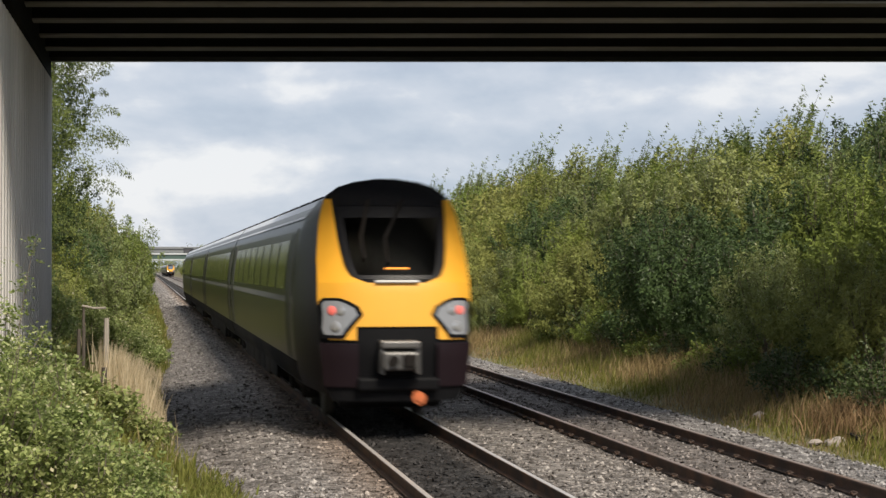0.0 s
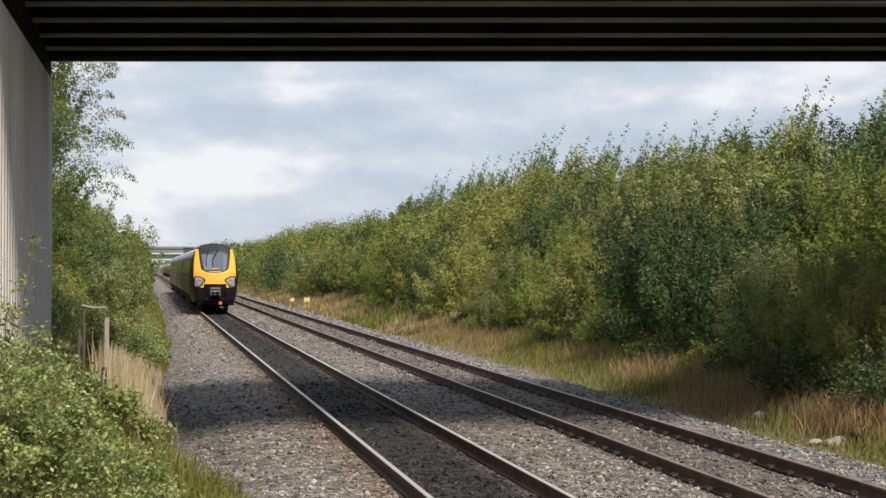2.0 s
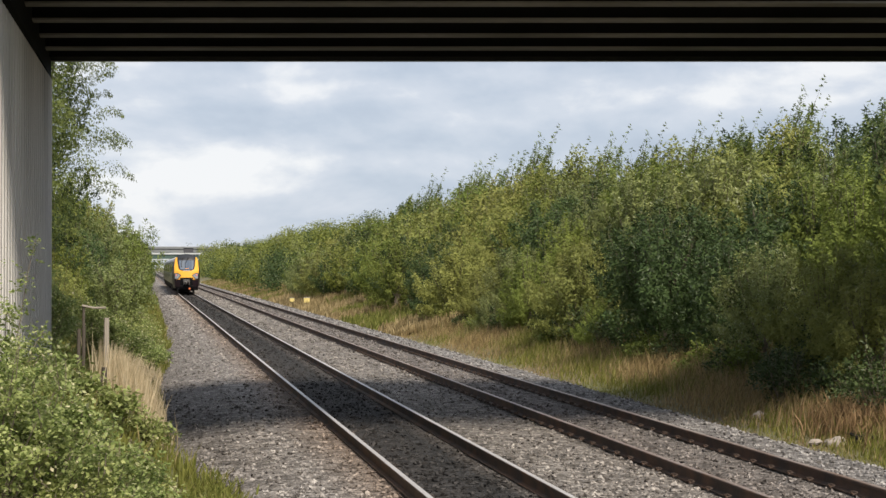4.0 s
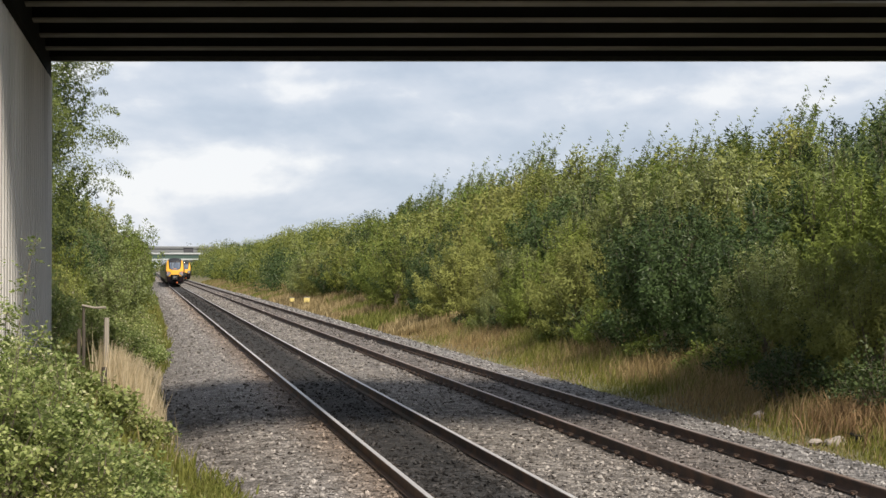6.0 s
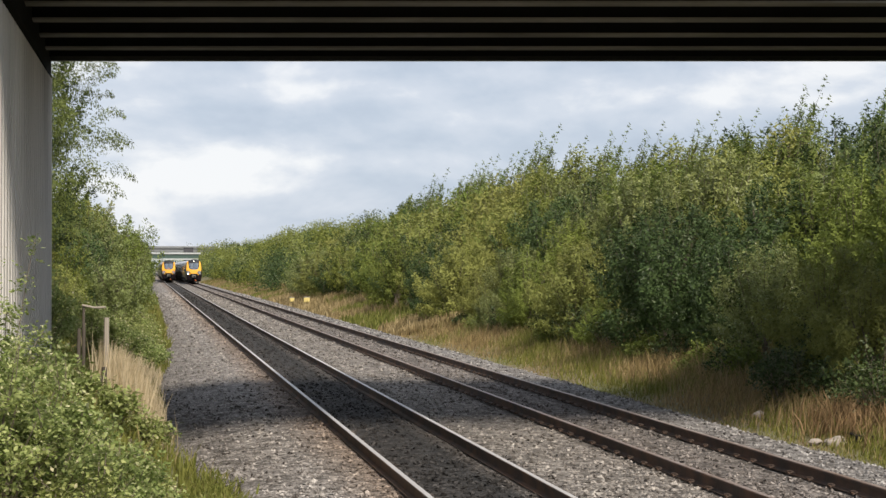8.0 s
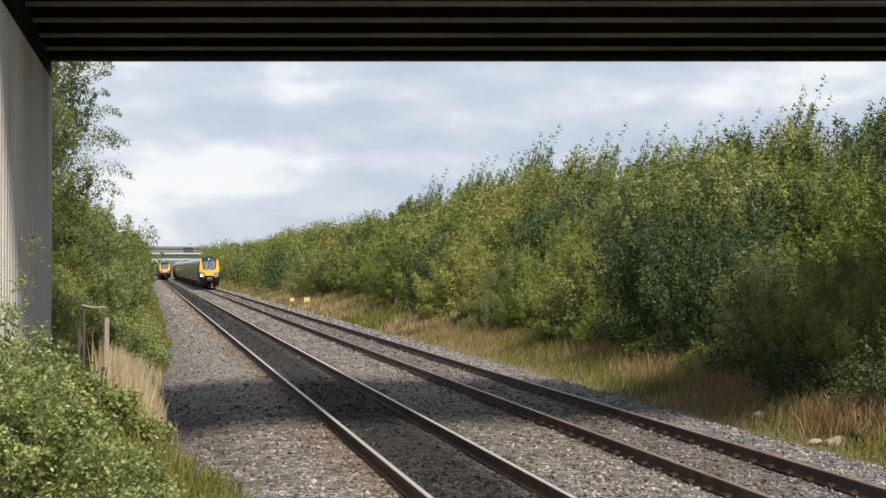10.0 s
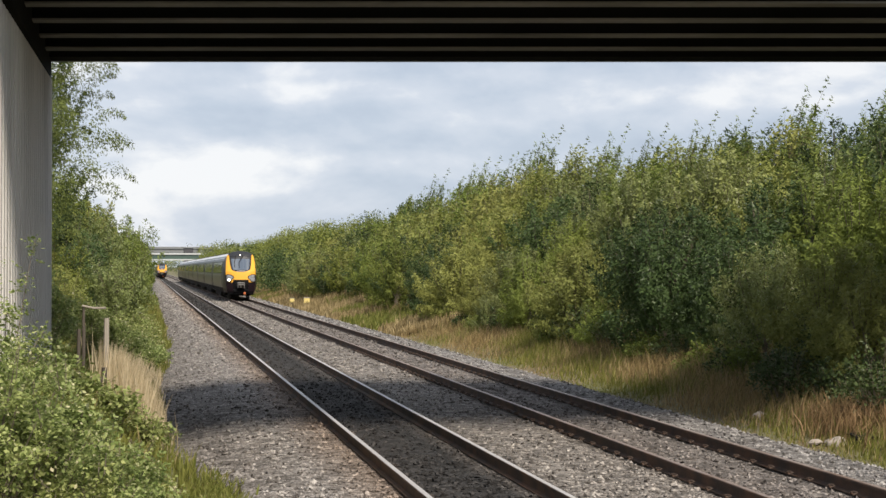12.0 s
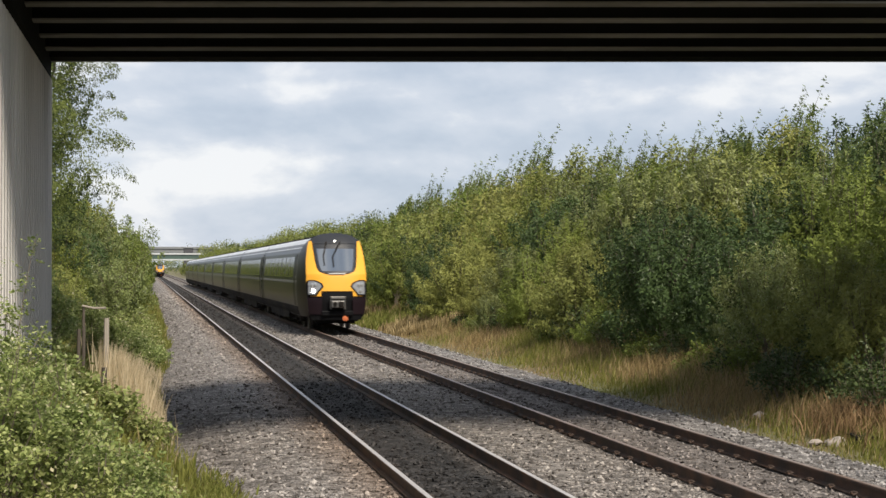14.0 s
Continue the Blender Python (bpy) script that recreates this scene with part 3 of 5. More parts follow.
def carriage(train, y0, length, cab=0):
    """One carriage from y0 back; cab = 1: a cab at its start, -1: at its end."""
    nose = 2.6
    a = y0 + (nose if cab == 1 else 0.18)
    b = y0 + length - (nose if cab == -1 else 0.18)
    body_rings = [[(x, y, z) for x, z in ring(SIDE)] for y in (a, a + 0.02, (a + b) / 2, b - 0.02, b)]
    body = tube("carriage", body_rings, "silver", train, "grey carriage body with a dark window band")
    # grey roof skin
    top = [(x, z) for x, z in SIDE if z > 3.2]
    top[0] = (1.165, 3.24)
    tube("roof", [[(x * 1.004, y, z + 0.012) for x, z in ring(top)] for y in (a, b)], "roof_grey", body, "light grey roof")
    # end walls
    for y in (a, b):
        bm = bmesh.new()
        vs = [bm.verts.new((x * 0.985, y, z)) for x, z in ring(SIDE)]
        bm.faces.new(vs)
        part("end_wall", bm, "black", body)
    if cab != 1:
        boxed("gangway", "black", body, (-0.75, 0.75, y0 - 0.05, y0 + 0.25, 1.0, 3.3), 0.05)
    # roof equipment
    n = int((b - a) // 2.6)
    for i in range(n):
        bm = bmesh.new()
        y = a + 0.9 + i * 2.6
        box(bm, -0.55, 0.55, y, y + 1.9, 3.68, 3.765, 0.03)
        for q in range(4):
            box(bm, -0.5, 0.5, y + 0.2 + q * 0.45, y + 0.26 + q * 0.45, 3.76, 3.772)
        part("roof_grille", bm, "dirt_black", body)
    for s in (-1, 1):
        lo, hi = a + 1.7, b - 1.7
        part("window_band", side_panel(bmesh.new(), s, a + 0.15, b - 0.15, 1.98, 3.06, 0.006), "band", body, "glossy dark band between the windows")
        part("waist_stripe", side_panel(bmesh.new(), s, a + 0.02, b - 0.02, 1.86, 1.965, 0.008), "waist", body, "pale waist stripe")
        part("lower_panel", side_panel(bmesh.new(), s, a, b, 0.56, 0.92, 0.005), "dirt_black", body, "dirty lower body edge")
        k = int((hi - lo) // 2.15)
        step = (hi - lo) / k
        for i in range(k):
            y = lo + i * step
            part("window", side_panel(bmesh.new(), s, y + 0.14, y + step - 0.14, 2.08, 2.92, 0.012), "window_glass", body)
        for y in (a + 0.55, b - 1.45):
            door = part("door", side_panel(bmesh.new(), s, y, y + 0.92, 0.95, 3.02, 0.016), "maroon", body, "dark plug door")
            part("door_edge", side_panel(bmesh.new(), s, y - 0.05, y - 0.01, 0.95, 3.10, 0.02), "waist", body, "pale door edge")
    # gear below the floor
    bm = bmesh.new()
    mid = (a + b) / 2
    g = random.Random(int(y0 * 10))
    y = mid - 5.2
    while y < mid + 5.0:
        w = g.uniform(1.0, 2.2)
        box(bm, -1.22, 1.22, y, y + w - 0.12, g.uniform(0.22, 0.34), 0.62, 0.03)
        y += w
    box(bm, -1.15, 1.15, a, b, 0.50, 0.66)
    part("underframe", bm, "dirt_black", body)
    bogie(body, y0 + 4.1)
    bogie(body, y0 + length - 4.1)
    return body


def cab_front(train, flip_y, lit, tail):
    """The streamlined cab: skin, yellow face, windscreen, lamps, wipers, coupler and bumpers. Returns the skin."""
    # border of the face, sharing the body's ring
    border = []
    full = ring(SIDE)
    edge = []
    for x, z in full:
        s = -1 if x < 0 else 1
        zz = z * 1.0 + (0.09 if z > 3.5 else 0)
        fx = s * min(abs(x), face_half(min(zz, 3.85))) if abs(x) > 0.05 else 0.0
        edge.append((fx, nose_y(fx, zz), zz))
    rings = []
    for t in (0, 0.12, 0.3, 0.55, 0.8, 1.0):
        w = math.sin(t * math.pi / 2) ** 0.8 if t else 0.0
        rings.append([(e[0] + (x - e[0]) * w, e[1] + (2.62 - e[1]) * t, e[2] + (z - e[2]) * w) for e, (x, z) in zip(edge, full)])
    skin = tube("cab", rings, "maroon", train, "dark cab with a yellow face")
    # closed black backing
    def hl(z):
        return -face_half(z)

    def hr(z):
        return face_half(z)
    face_patch("face_backing", spread(0.62, 3.85, 26, hl, hr), "black", skin, 0.0, "black cab front")
    # yellow face in one piece below the windscreen, with a cheek on each side
    def screen(z):
        return float(np.interp(z, [2.22, 2.26, 2.34, 2.5, 2.8, 3.2, 3.6], [0.45, 0.62, 0.72, 0.78, 0.83, 0.87, 0.90]))
    face_patch("yellow_panel", spread(1.56, 2.22, 8, hl, hr), "yellow", skin, 0.03, "bright yellow warning panel")
    for s in (-1, 1):
        def inner(z):
            return s * screen(z)

        def outer(z):
            return s * face_half(z)
        rows = spread(2.22, 3.52, 14, outer, inner) if s < 0 else spread(2.22, 3.52, 14, inner, outer)
        face_patch("yellow_cheek", rows, "yellow", skin, 0.03, "yellow cheek beside the windscreen", nx=4)
        rows = [(z, s * 0.62, s * (face_half(z) - 0.12)) for z in (1.36, 1.42, 1.5, 1.565)]
        if s < 0:
            rows = [(z, b, a) for z, a, b in rows]
        face_patch("yellow_corner", rows, "yellow", skin, 0.028, nx=5)
    face_patch("screen_surround", spread(2.27, 3.40, 14, lambda z: -screen(z) + 0.04, lambda z: screen(z) - 0.04), "screen_frame", skin, 0.018, "black windscreen surround")
    face_patch("windscreen", spread(2.34, 3.22, 8, lambda z: -screen(z) + 0.14, lambda z: screen(z) - 0.14), "screen", skin, 0.026, "large dark curved windscreen")
    face_patch("roof_cap", spread(3.42, 3.85, 8, lambda z: -face_half(z) + 0.02, lambda z: face_half(z) - 0.02), "screen_frame", skin, 0.014, "dark grey roof cap")
    # handrail under the windscreen
    bm = bmesh.new()
    for k in range(8):
        xa, xb = -0.33 + k * 0.0825, -0.33 + (k + 1) * 0.0825
        rod(bm, (xa, nose_y(xa, 2.24) - 0.075, 2.235), (xb, nose_y(xb, 2.24) - 0.075, 2.235), 0.026)
    part("step_rail", bm, "chrome", skin, "pale bar below the windscreen")
    # wipers
    for s in (-1, 1):
        bm = bmesh.new()
        p = [(-0.34, 3.50), (-0.49, 2.93), (-0.47, 2.58)] if s < 0 else [(0.20, 3.50), (-0.13, 2.90), (-0.11, 2.52)]
        for (xa, za), (xb, zb) in zip(p, p[1:]):
            rod(bm, (xa, nose_y(xa, za) - 0.07, za), (xb, nose_y(xb, zb) - 0.06, zb), 0.026, n=6)
        part("wiper", bm, "dirt_black", skin)
    # lamp clusters
    for s in (-1, 1):
        rows = [(1.38, 0.80, 1.12), (1.48, 0.74, 1.16), (1.60, 0.64, 1.165), (1.74, 0.52, 1.17), (1.86, 0.58, 1.175), (1.94, 0.72, 1.16), (1.99, 0.86, 1.10)]
        rows = [(z, s * a, s * b) for z, a, b in rows]
        if s < 0:
            rows = [(z, b, a) for z, a, b in rows]
        face_patch("lamp_surround", rows, "black", skin, 0.045, "black lamp recess")
        zc = 1.72
        glass = [(zc + (z - zc) * 0.84, a + (b - a) * 0.10, b - (b - a) * 0.12) for z, a, b in rows]
        face_patch("lamp_glass", glass, "lamp_glass", skin, 0.055, "grey glassy lamp cover")
        def disc(name, x, z, r, mat, lift, label=""):
            bm = bmesh.new()
            c = Vector((s * x, nose_y(x, z) - lift, z))
            n = Vector((s * 0.75, -1, 0.05)).normalized()
            m = Matrix.Translation(c) @ n.to_track_quat("Z", "Y").to_matrix().to_4x4()
            bmesh.ops.create_uvsphere(bm, u_segments=16, v_segments=8, radius=r, matrix=m @ Matrix.Diagonal((1, 1, 0.35, 1)))
            return part(name, bm, mat, skin, label)
        bright = lit and s < 0
        disc("headlight", 0.93, 1.56, 0.088, "lamp_on" if bright else "lamp_off", 0.06, "round headlight, shining white" if bright else "round headlight, unlit")
        disc("upper_lamp", 0.86, 1.80, 0.085, "lamp_off", 0.055, "small glass lamp")
        disc("tail_lamp", 0.98, 1.80, 0.075, "lamp_red" if tail else "lamp_off", 0.06, "red tail lamp" if tail else "small marker lamp")
        # bumper corners
        rows = spread(0.66, 1.31, 5, lambda z: 0.60 if s > 0 else -face_half(z) - 0.02, lambda z: face_half(z) + 0.02 if s > 0 else -0.60)
        face_patch("bumper", rows, "maroon", skin, 0.10, "dark plum bumper corner", nx=6)
    if lit:
        bm = bmesh.new()
        bmesh.ops.create_uvsphere(bm, u_segments=12, v_segments=8, radius=0.026, matrix=pose(0, nose_y(0, 3.52) - 0.03, 3.52))
        part("top_lamp", bm, "lamp_on", skin, "small bright lamp above the windscreen")
    # destination display glow on the going train
    if tail:
        bm = bmesh.new()
        box(bm, -0.16, 0.20, nose_y(0, 2.42) - 0.035, nose_y(0, 2.42) - 0.028, 2.425, 2.45)
        part("display", bm, "sign_orange", skin, "thin orange glowing display")
    # coupler
    bm = bmesh.new()
    box(bm, -0.30, 0.30, -0.28, 0.2, 1.24, 1.36, 0.03)
    box(bm, -0.27, 0.27, -0.34, 0.2, 0.92, 1.20, 0.04)
    for s in (-1, 1):
        box(bm, s * 0.27 - 0.03, s * 0.27 + 0.03, -0.24, 0.2, 0.86, 1.30, 0.01)
    cp = part("coupler", bm, "steel", skin, "grey steel coupler head")
    bm = bmesh.new()
    box(bm, 0.02, 0.22, -0.40, -0.30, 0.96, 1.16, 0.03)
    rod(bm, (-0.12, -0.38, 1.06), (-0.12, -0.28, 1.06), 0.08, n=14)
    part("coupler_face", bm, "dirt_black", skin)
    part("plough_marker", rod(rod(bmesh.new(), (0.29, -0.20, 0.50), (0.29, -0.10, 0.50), 0.105, n=8), (0.29, -0.23, 0.50), (0.29, -0.2, 0.50), 0.05, n=8), "orange", skin, "dull orange marker on the plough")
    face_patch("apron", spread(0.44, 0.68, 4, lambda z: -1.08 + 0.5 * (0.68 - z), lambda z: 1.08 - 0.5 * (0.68 - z)), "black", skin, 0.06, "black lower apron")
    bm = bmesh.new()
    box(bm, -0.62, 0.62, -0.08, 0.3, 0.60, 0.80, 0.04)
    box(bm, -0.80, 0.80, 0.75, 1.1, 0.28, 0.60, 0.06)
    for k in (-0.7, 0.7):
        box(bm, k - 0.05, k + 0.05, 0.1, 0.9, 0.45, 0.66, 0.02)
    part("deflector", bm, "black", skin, "black obstacle deflector")
    if flip_y:
        skin.matrix_basis = pose(0, flip_y, 0, 0, 0, 180)
    return skin


def build_train(label, cars, lit, tail):
    """Coupled carriages with a cab at either end."""
    train = tagged(new("train"), label, "train", "passenger trains")
    y = 0.0
    for i in range(cars):
        length = 23.85 if i in (0, cars - 1) else 22.82
        carriage(train, y, length, 1 if i == 0 else (-1 if i == cars - 1 else 0))
        y += length
    cab_front(train, 0, lit, tail)
    cab_front(train, y, False, False)
    return train


# ---- plants ----
def leaves_at(pts, size, g, up=0.5, ratio=0.5):
    """Folded pointed leaves, four corners each, at the given points. Returns points and quads."""
    n = len(pts)
    nrm = g.normal(size=(n, 3))
    nrm[:, 2] = np.abs(nrm[:, 2]) + up
    nrm /= np.linalg.norm(nrm, axis=1)[:, None]
    d = np.cross(nrm, g.normal(size=(n, 3)))
    d /= np.linalg.norm(d, axis=1)[:, None] + 1e-9
    e = np.cross(nrm, d)
    s = size * g.uniform(0.6, 1.35, (n, 1))
    A, C = pts, pts + d * s
    mid = pts + d * s * 0.45
    B, D = mid + e * s * ratio * 0.5, mid - e * s * ratio * 0.5
    V = np.stack([A, B, C, D], 1).reshape(-1, 3)
    return V, np.arange(4 * n).reshape(n, 4)


def twigs(paths, r0, r1, sides=3):
    """Thin tapered bars along polylines (k, 3)."""
    V, F = [], []
    off = 0
    for p in paths:
        k = len(p)
        for i in range(k):
            r = r0 + (r1 - r0) * i / (k - 1)
            for q in range(sides):
                a = 2 * math.pi * q / sides
                V.append((p[i][0] + r * math.cos(a), p[i][1] + r * math.sin(a), p[i][2]))
        for i in range(k - 1):
            for q in range(sides):
                F.append((off + i * sides + q, off + i * sides + (q + 1) % sides, off + (i + 1) * sides + (q + 1) % sides, off + (i + 1) * sides + q))
        off += k * sides
    return np.array(V), np.array(F)


def leaf_triangles(pts, d, size, g, ratio=0.55, up=0.5, face=None):
    """Small pointed leaves, one triangle each, that grow along the directions d; face: the way that their upper sides turn."""
    n = len(pts)
    nrm = g.normal(size=(n, 3))
    if face is None:
        nrm[:, 2] = np.abs(nrm[:, 2]) + up
    else:
        nrm = nrm * 0.42 + face
        nrm[:, 2] += up
        nrm /= np.linalg.norm(nrm, axis=1)[:, None] + 1e-9
        d = d - nrm * (d * nrm).sum(1)[:, None] * 0.85
    d = d / (np.linalg.norm(d, axis=1)[:, None] + 1e-9)
    e = np.cross(nrm, d)
    e /= np.linalg.norm(e, axis=1)[:, None] + 1e-9
    s = size * g.uniform(0.65, 1.35, (n, 1))
    V = np.stack([pts - e * s * ratio * 0.5, pts + e * s * ratio * 0.5, pts + d * s], 1).reshape(-1, 3)
    return V, np.arange(3 * n).reshape(n, 3)


def tree_meshes(seed, height, width, plumes, leaves, size, leafmat, barkmat="bark", lean=0.0, droop=0.0, spiky=0.5, low=0.14, thick=1.0, full=1.0):
    """A many-stemmed young tree: leafy plumes that grow out of the stems, bend upwards (or hang) and end in thin tips."""
    g = np.random.default_rng(seed)
    k = plumes
    a = np.arange(k) * 2.39996 + g.normal(0, 0.3, k)
    u = g.uniform(0, 1, k) ** 0.75
    zt = height * (low + (0.94 - low) * u)
    prof = np.interp(zt / height, [0, 0.14, 0.38, 0.65, 0.85, 1.0], [0.35, 0.68, 1.0, 0.84, 0.52, 0.14]) ** full
    rt = width / 2 * prof * g.uniform(0.70, 1.08, k) * np.where(g.uniform(0, 1, k) < 0.22, 0.5, 1.0)
    zt = zt * (1 + spiky * 0.22 * g.uniform(0, 1, k) ** 2 * (u > 0.6))
    z0 = zt * g.uniform(0.2, 0.5, k)
    ex, ey = np.cos(a) * rt, np.sin(a) * rt
    P0 = np.stack([ex * 0.05, ey * 0.05, z0], 1)
    P1 = np.stack([ex * 0.72, ey * 0.72, z0 + (zt - z0) * (0.82 - 0.42 * u + 1.5 * droop)], 1)
    P2 = np.stack([ex, ey, zt - droop * height * 0.35 * (rt / (width / 2)) ** 1.5], 1)

    def at(i, t):
        t = t[:, None]
        p = P0[i] * (1 - t) ** 2 + P1[i] * 2 * t * (1 - t) + P2[i] * t ** 2
        tan = (P1[i] - P0[i]) * (1 - t) + (P2[i] - P1[i]) * t
        p[:, 0] += lean * height * np.clip(p[:, 2] / height, 0, 1.3) ** 2
        tan[:, 0] += lean * 1.2 * np.abs(tan[:, 2])
        return p, tan / (np.linalg.norm(tan, axis=1)[:, None] + 1e-9)
    share = g.uniform(0.6, 1.4, k)
    i = g.choice(k, leaves, p=share / share.sum())
    t = 0.22 + 0.80 * g.uniform(0, 1, leaves) ** 0.75
    p, tan = at(i, t)
    rad = (width * g.uniform(0.075, 0.135, k) * thick)[i] * np.maximum(1.06 - t, 0.05) ** 0.6 * np.minimum(1, t / 0.4)
    off = g.normal(size=(leaves, 3))
    off /= np.linalg.norm(off, axis=1)[:, None]
    p = p + off * (rad * g.uniform(0.1, 1, leaves) ** 0.5)[:, None]
    p[:, 2] = np.maximum(p[:, 2], 0.03)
    d = tan * 0.55 + off * 0.8 + g.normal(size=(leaves, 3)) * 0.3 - np.array([0, 0, 3.0 * droop])
    # leaves turn away from the middle of the crown and of their plume
    face = (p - np.array([lean * height * 0.3, 0, height * 0.42])) / np.array([width / 2, width / 2, height * 0.5])
    face = face / (np.linalg.norm(face, axis=1)[:, None] + 1e-9) * 0.75 + off * 0.55
    V, F = leaf_triangles(p, d, size, g, up=0.3, face=face)
    sticks = []
    for j in np.argsort(-P2[:, 2])[:26]:
        q, _ = at(np.full(5, j), np.linspace(0, 0.95, 5))
        sticks.append(np.concatenate([[[ex[j] * 0.03, ey[j] * 0.03, -0.05]], q]))
    tv, tf = twigs(sticks, 0.014 + 0.005 * height, 0.003)
    return (V, F, leafmat), (tv, tf, barkmat)


def make_tree(name, spec, label, category, group=""):
    (V, F, lm), (tv, tf, bm_) = spec
    t = tagged(new(name), label, category, group)
    raw("trunk", tv, tf, bm_, t)
    raw("crown", V, F, lm, t)
    return t


def grass_stuff(name, pts, heights, mat, label, width=0.012, lean=0.35, seed=1, category="grass"):
    """Blades: narrow bent triangles standing on the given points, one object."""
    g = np.random.default_rng(seed)
    n = len(pts)
    a = g.uniform(0, 2 * math.pi, n)
    d = np.stack([np.cos(a), np.sin(a), np.zeros(n)], 1)
    e = np.stack([-np.sin(a), np.cos(a), np.zeros(n)], 1)
    b = g.uniform(0, 2 * math.pi, n)
    l = np.stack([np.cos(b) + 0.3, np.sin(b), np.zeros(n)], 1) * (lean * g.uniform(0.2, 1.2, n) * heights)[:, None]
    h = np.stack([np.zeros(n), np.zeros(n), heights], 1)
    w = width * g.uniform(0.6, 1.6, (n, 1))
    A, B = pts - e * w, pts + e * w
    C, D = pts + h * 0.55 + l * 0.3 + e * w * 0.8, pts + h * 0.55 + l * 0.3 - e * w * 0.8
    E_, F_ = pts + h + l + e * w * 0.15, pts + h + l - e * w * 0.15
    V = np.stack([A, B, C, D, E_, F_], 1).reshape(-1, 3)
    i = np.arange(n)[:, None] * 6
    F = np.concatenate([i + np.array([[0, 1, 2, 3]]), i + np.array([[3, 2, 4, 5]])])
    ob = raw(name, V, F, mat)
    return tagged(ob, label, category, kind="stuff")
build_ground()
build_bed()
build_rails()
build_bridge()
TRAIN_GOING = build_train("yellow-fronted grey diesel train driving away on the nearer track", 4, False, True)
TRAIN_COMING = build_train("yellow-fronted grey diesel train approaching with headlights lit", 9, True, False)


# ---- young trees on both sides ----
def place(proto, x, y, turn, s, sz=1.0, label=""):
    m = pose(x, y, float(ground_z(x, y)) - 0.08, 0, 0, turn)
    c = copy_thing(proto, m)
    c.scale = (s, s, s * sz)
    if label:
        c["label"] = label
    return c


# leaf, height, width, spikiness, plumes, share of leaves, thickness of a plume
KINDS = [("leaf_green", 4.6, 4.4, 0.30, 85, 1.0, 1.0), ("leaf_birch", 5.2, 2.9, 1.0, 60, 0.5, 0.75), ("leaf_dark", 4.2, 4.8, 0.15, 80, 1.05, 1.1),
         ("leaf_yellow", 3.8, 4.4, 0.35, 95, 1.0, 0.9), ("leaf_silver", 4.7, 4.4, 0.35, 75, 0.95, 0.95)]
LABELS = ["bushy green young tree on the railway bank", "tall slender green birch sapling on the railway bank", "dense dark green shrub on the railway bank",
          "yellowish green willow shrub on the railway bank", "silvery green willow on the railway bank"]
LEFT_LABEL = "leafy green shrub on the verge beside the track"


def prototypes(seed, leaves, size):
    return [make_tree("tree", tree_meshes(seed + k, h, w, plumes, int(leaves * share), size, leaf, spiky=sp, lean=0.20 if k == 1 else 0.10, thick=th), LABELS[k], "tree", "young trees on the bank")
            for k, (leaf, h, w, sp, plumes, share, th) in enumerate(KINDS)]


NEAR = prototypes(11, 15000, 0.104)
MEDIUM = prototypes(31, 8200, 0.127)
MID = prototypes(51, 5400, 0.153)
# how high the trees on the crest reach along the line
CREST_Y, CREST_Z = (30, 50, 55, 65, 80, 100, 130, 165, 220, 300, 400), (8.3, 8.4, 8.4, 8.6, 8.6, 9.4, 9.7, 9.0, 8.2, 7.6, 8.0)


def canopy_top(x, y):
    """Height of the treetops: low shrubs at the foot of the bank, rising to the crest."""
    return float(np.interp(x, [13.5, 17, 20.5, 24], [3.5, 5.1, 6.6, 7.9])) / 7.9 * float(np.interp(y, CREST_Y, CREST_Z))


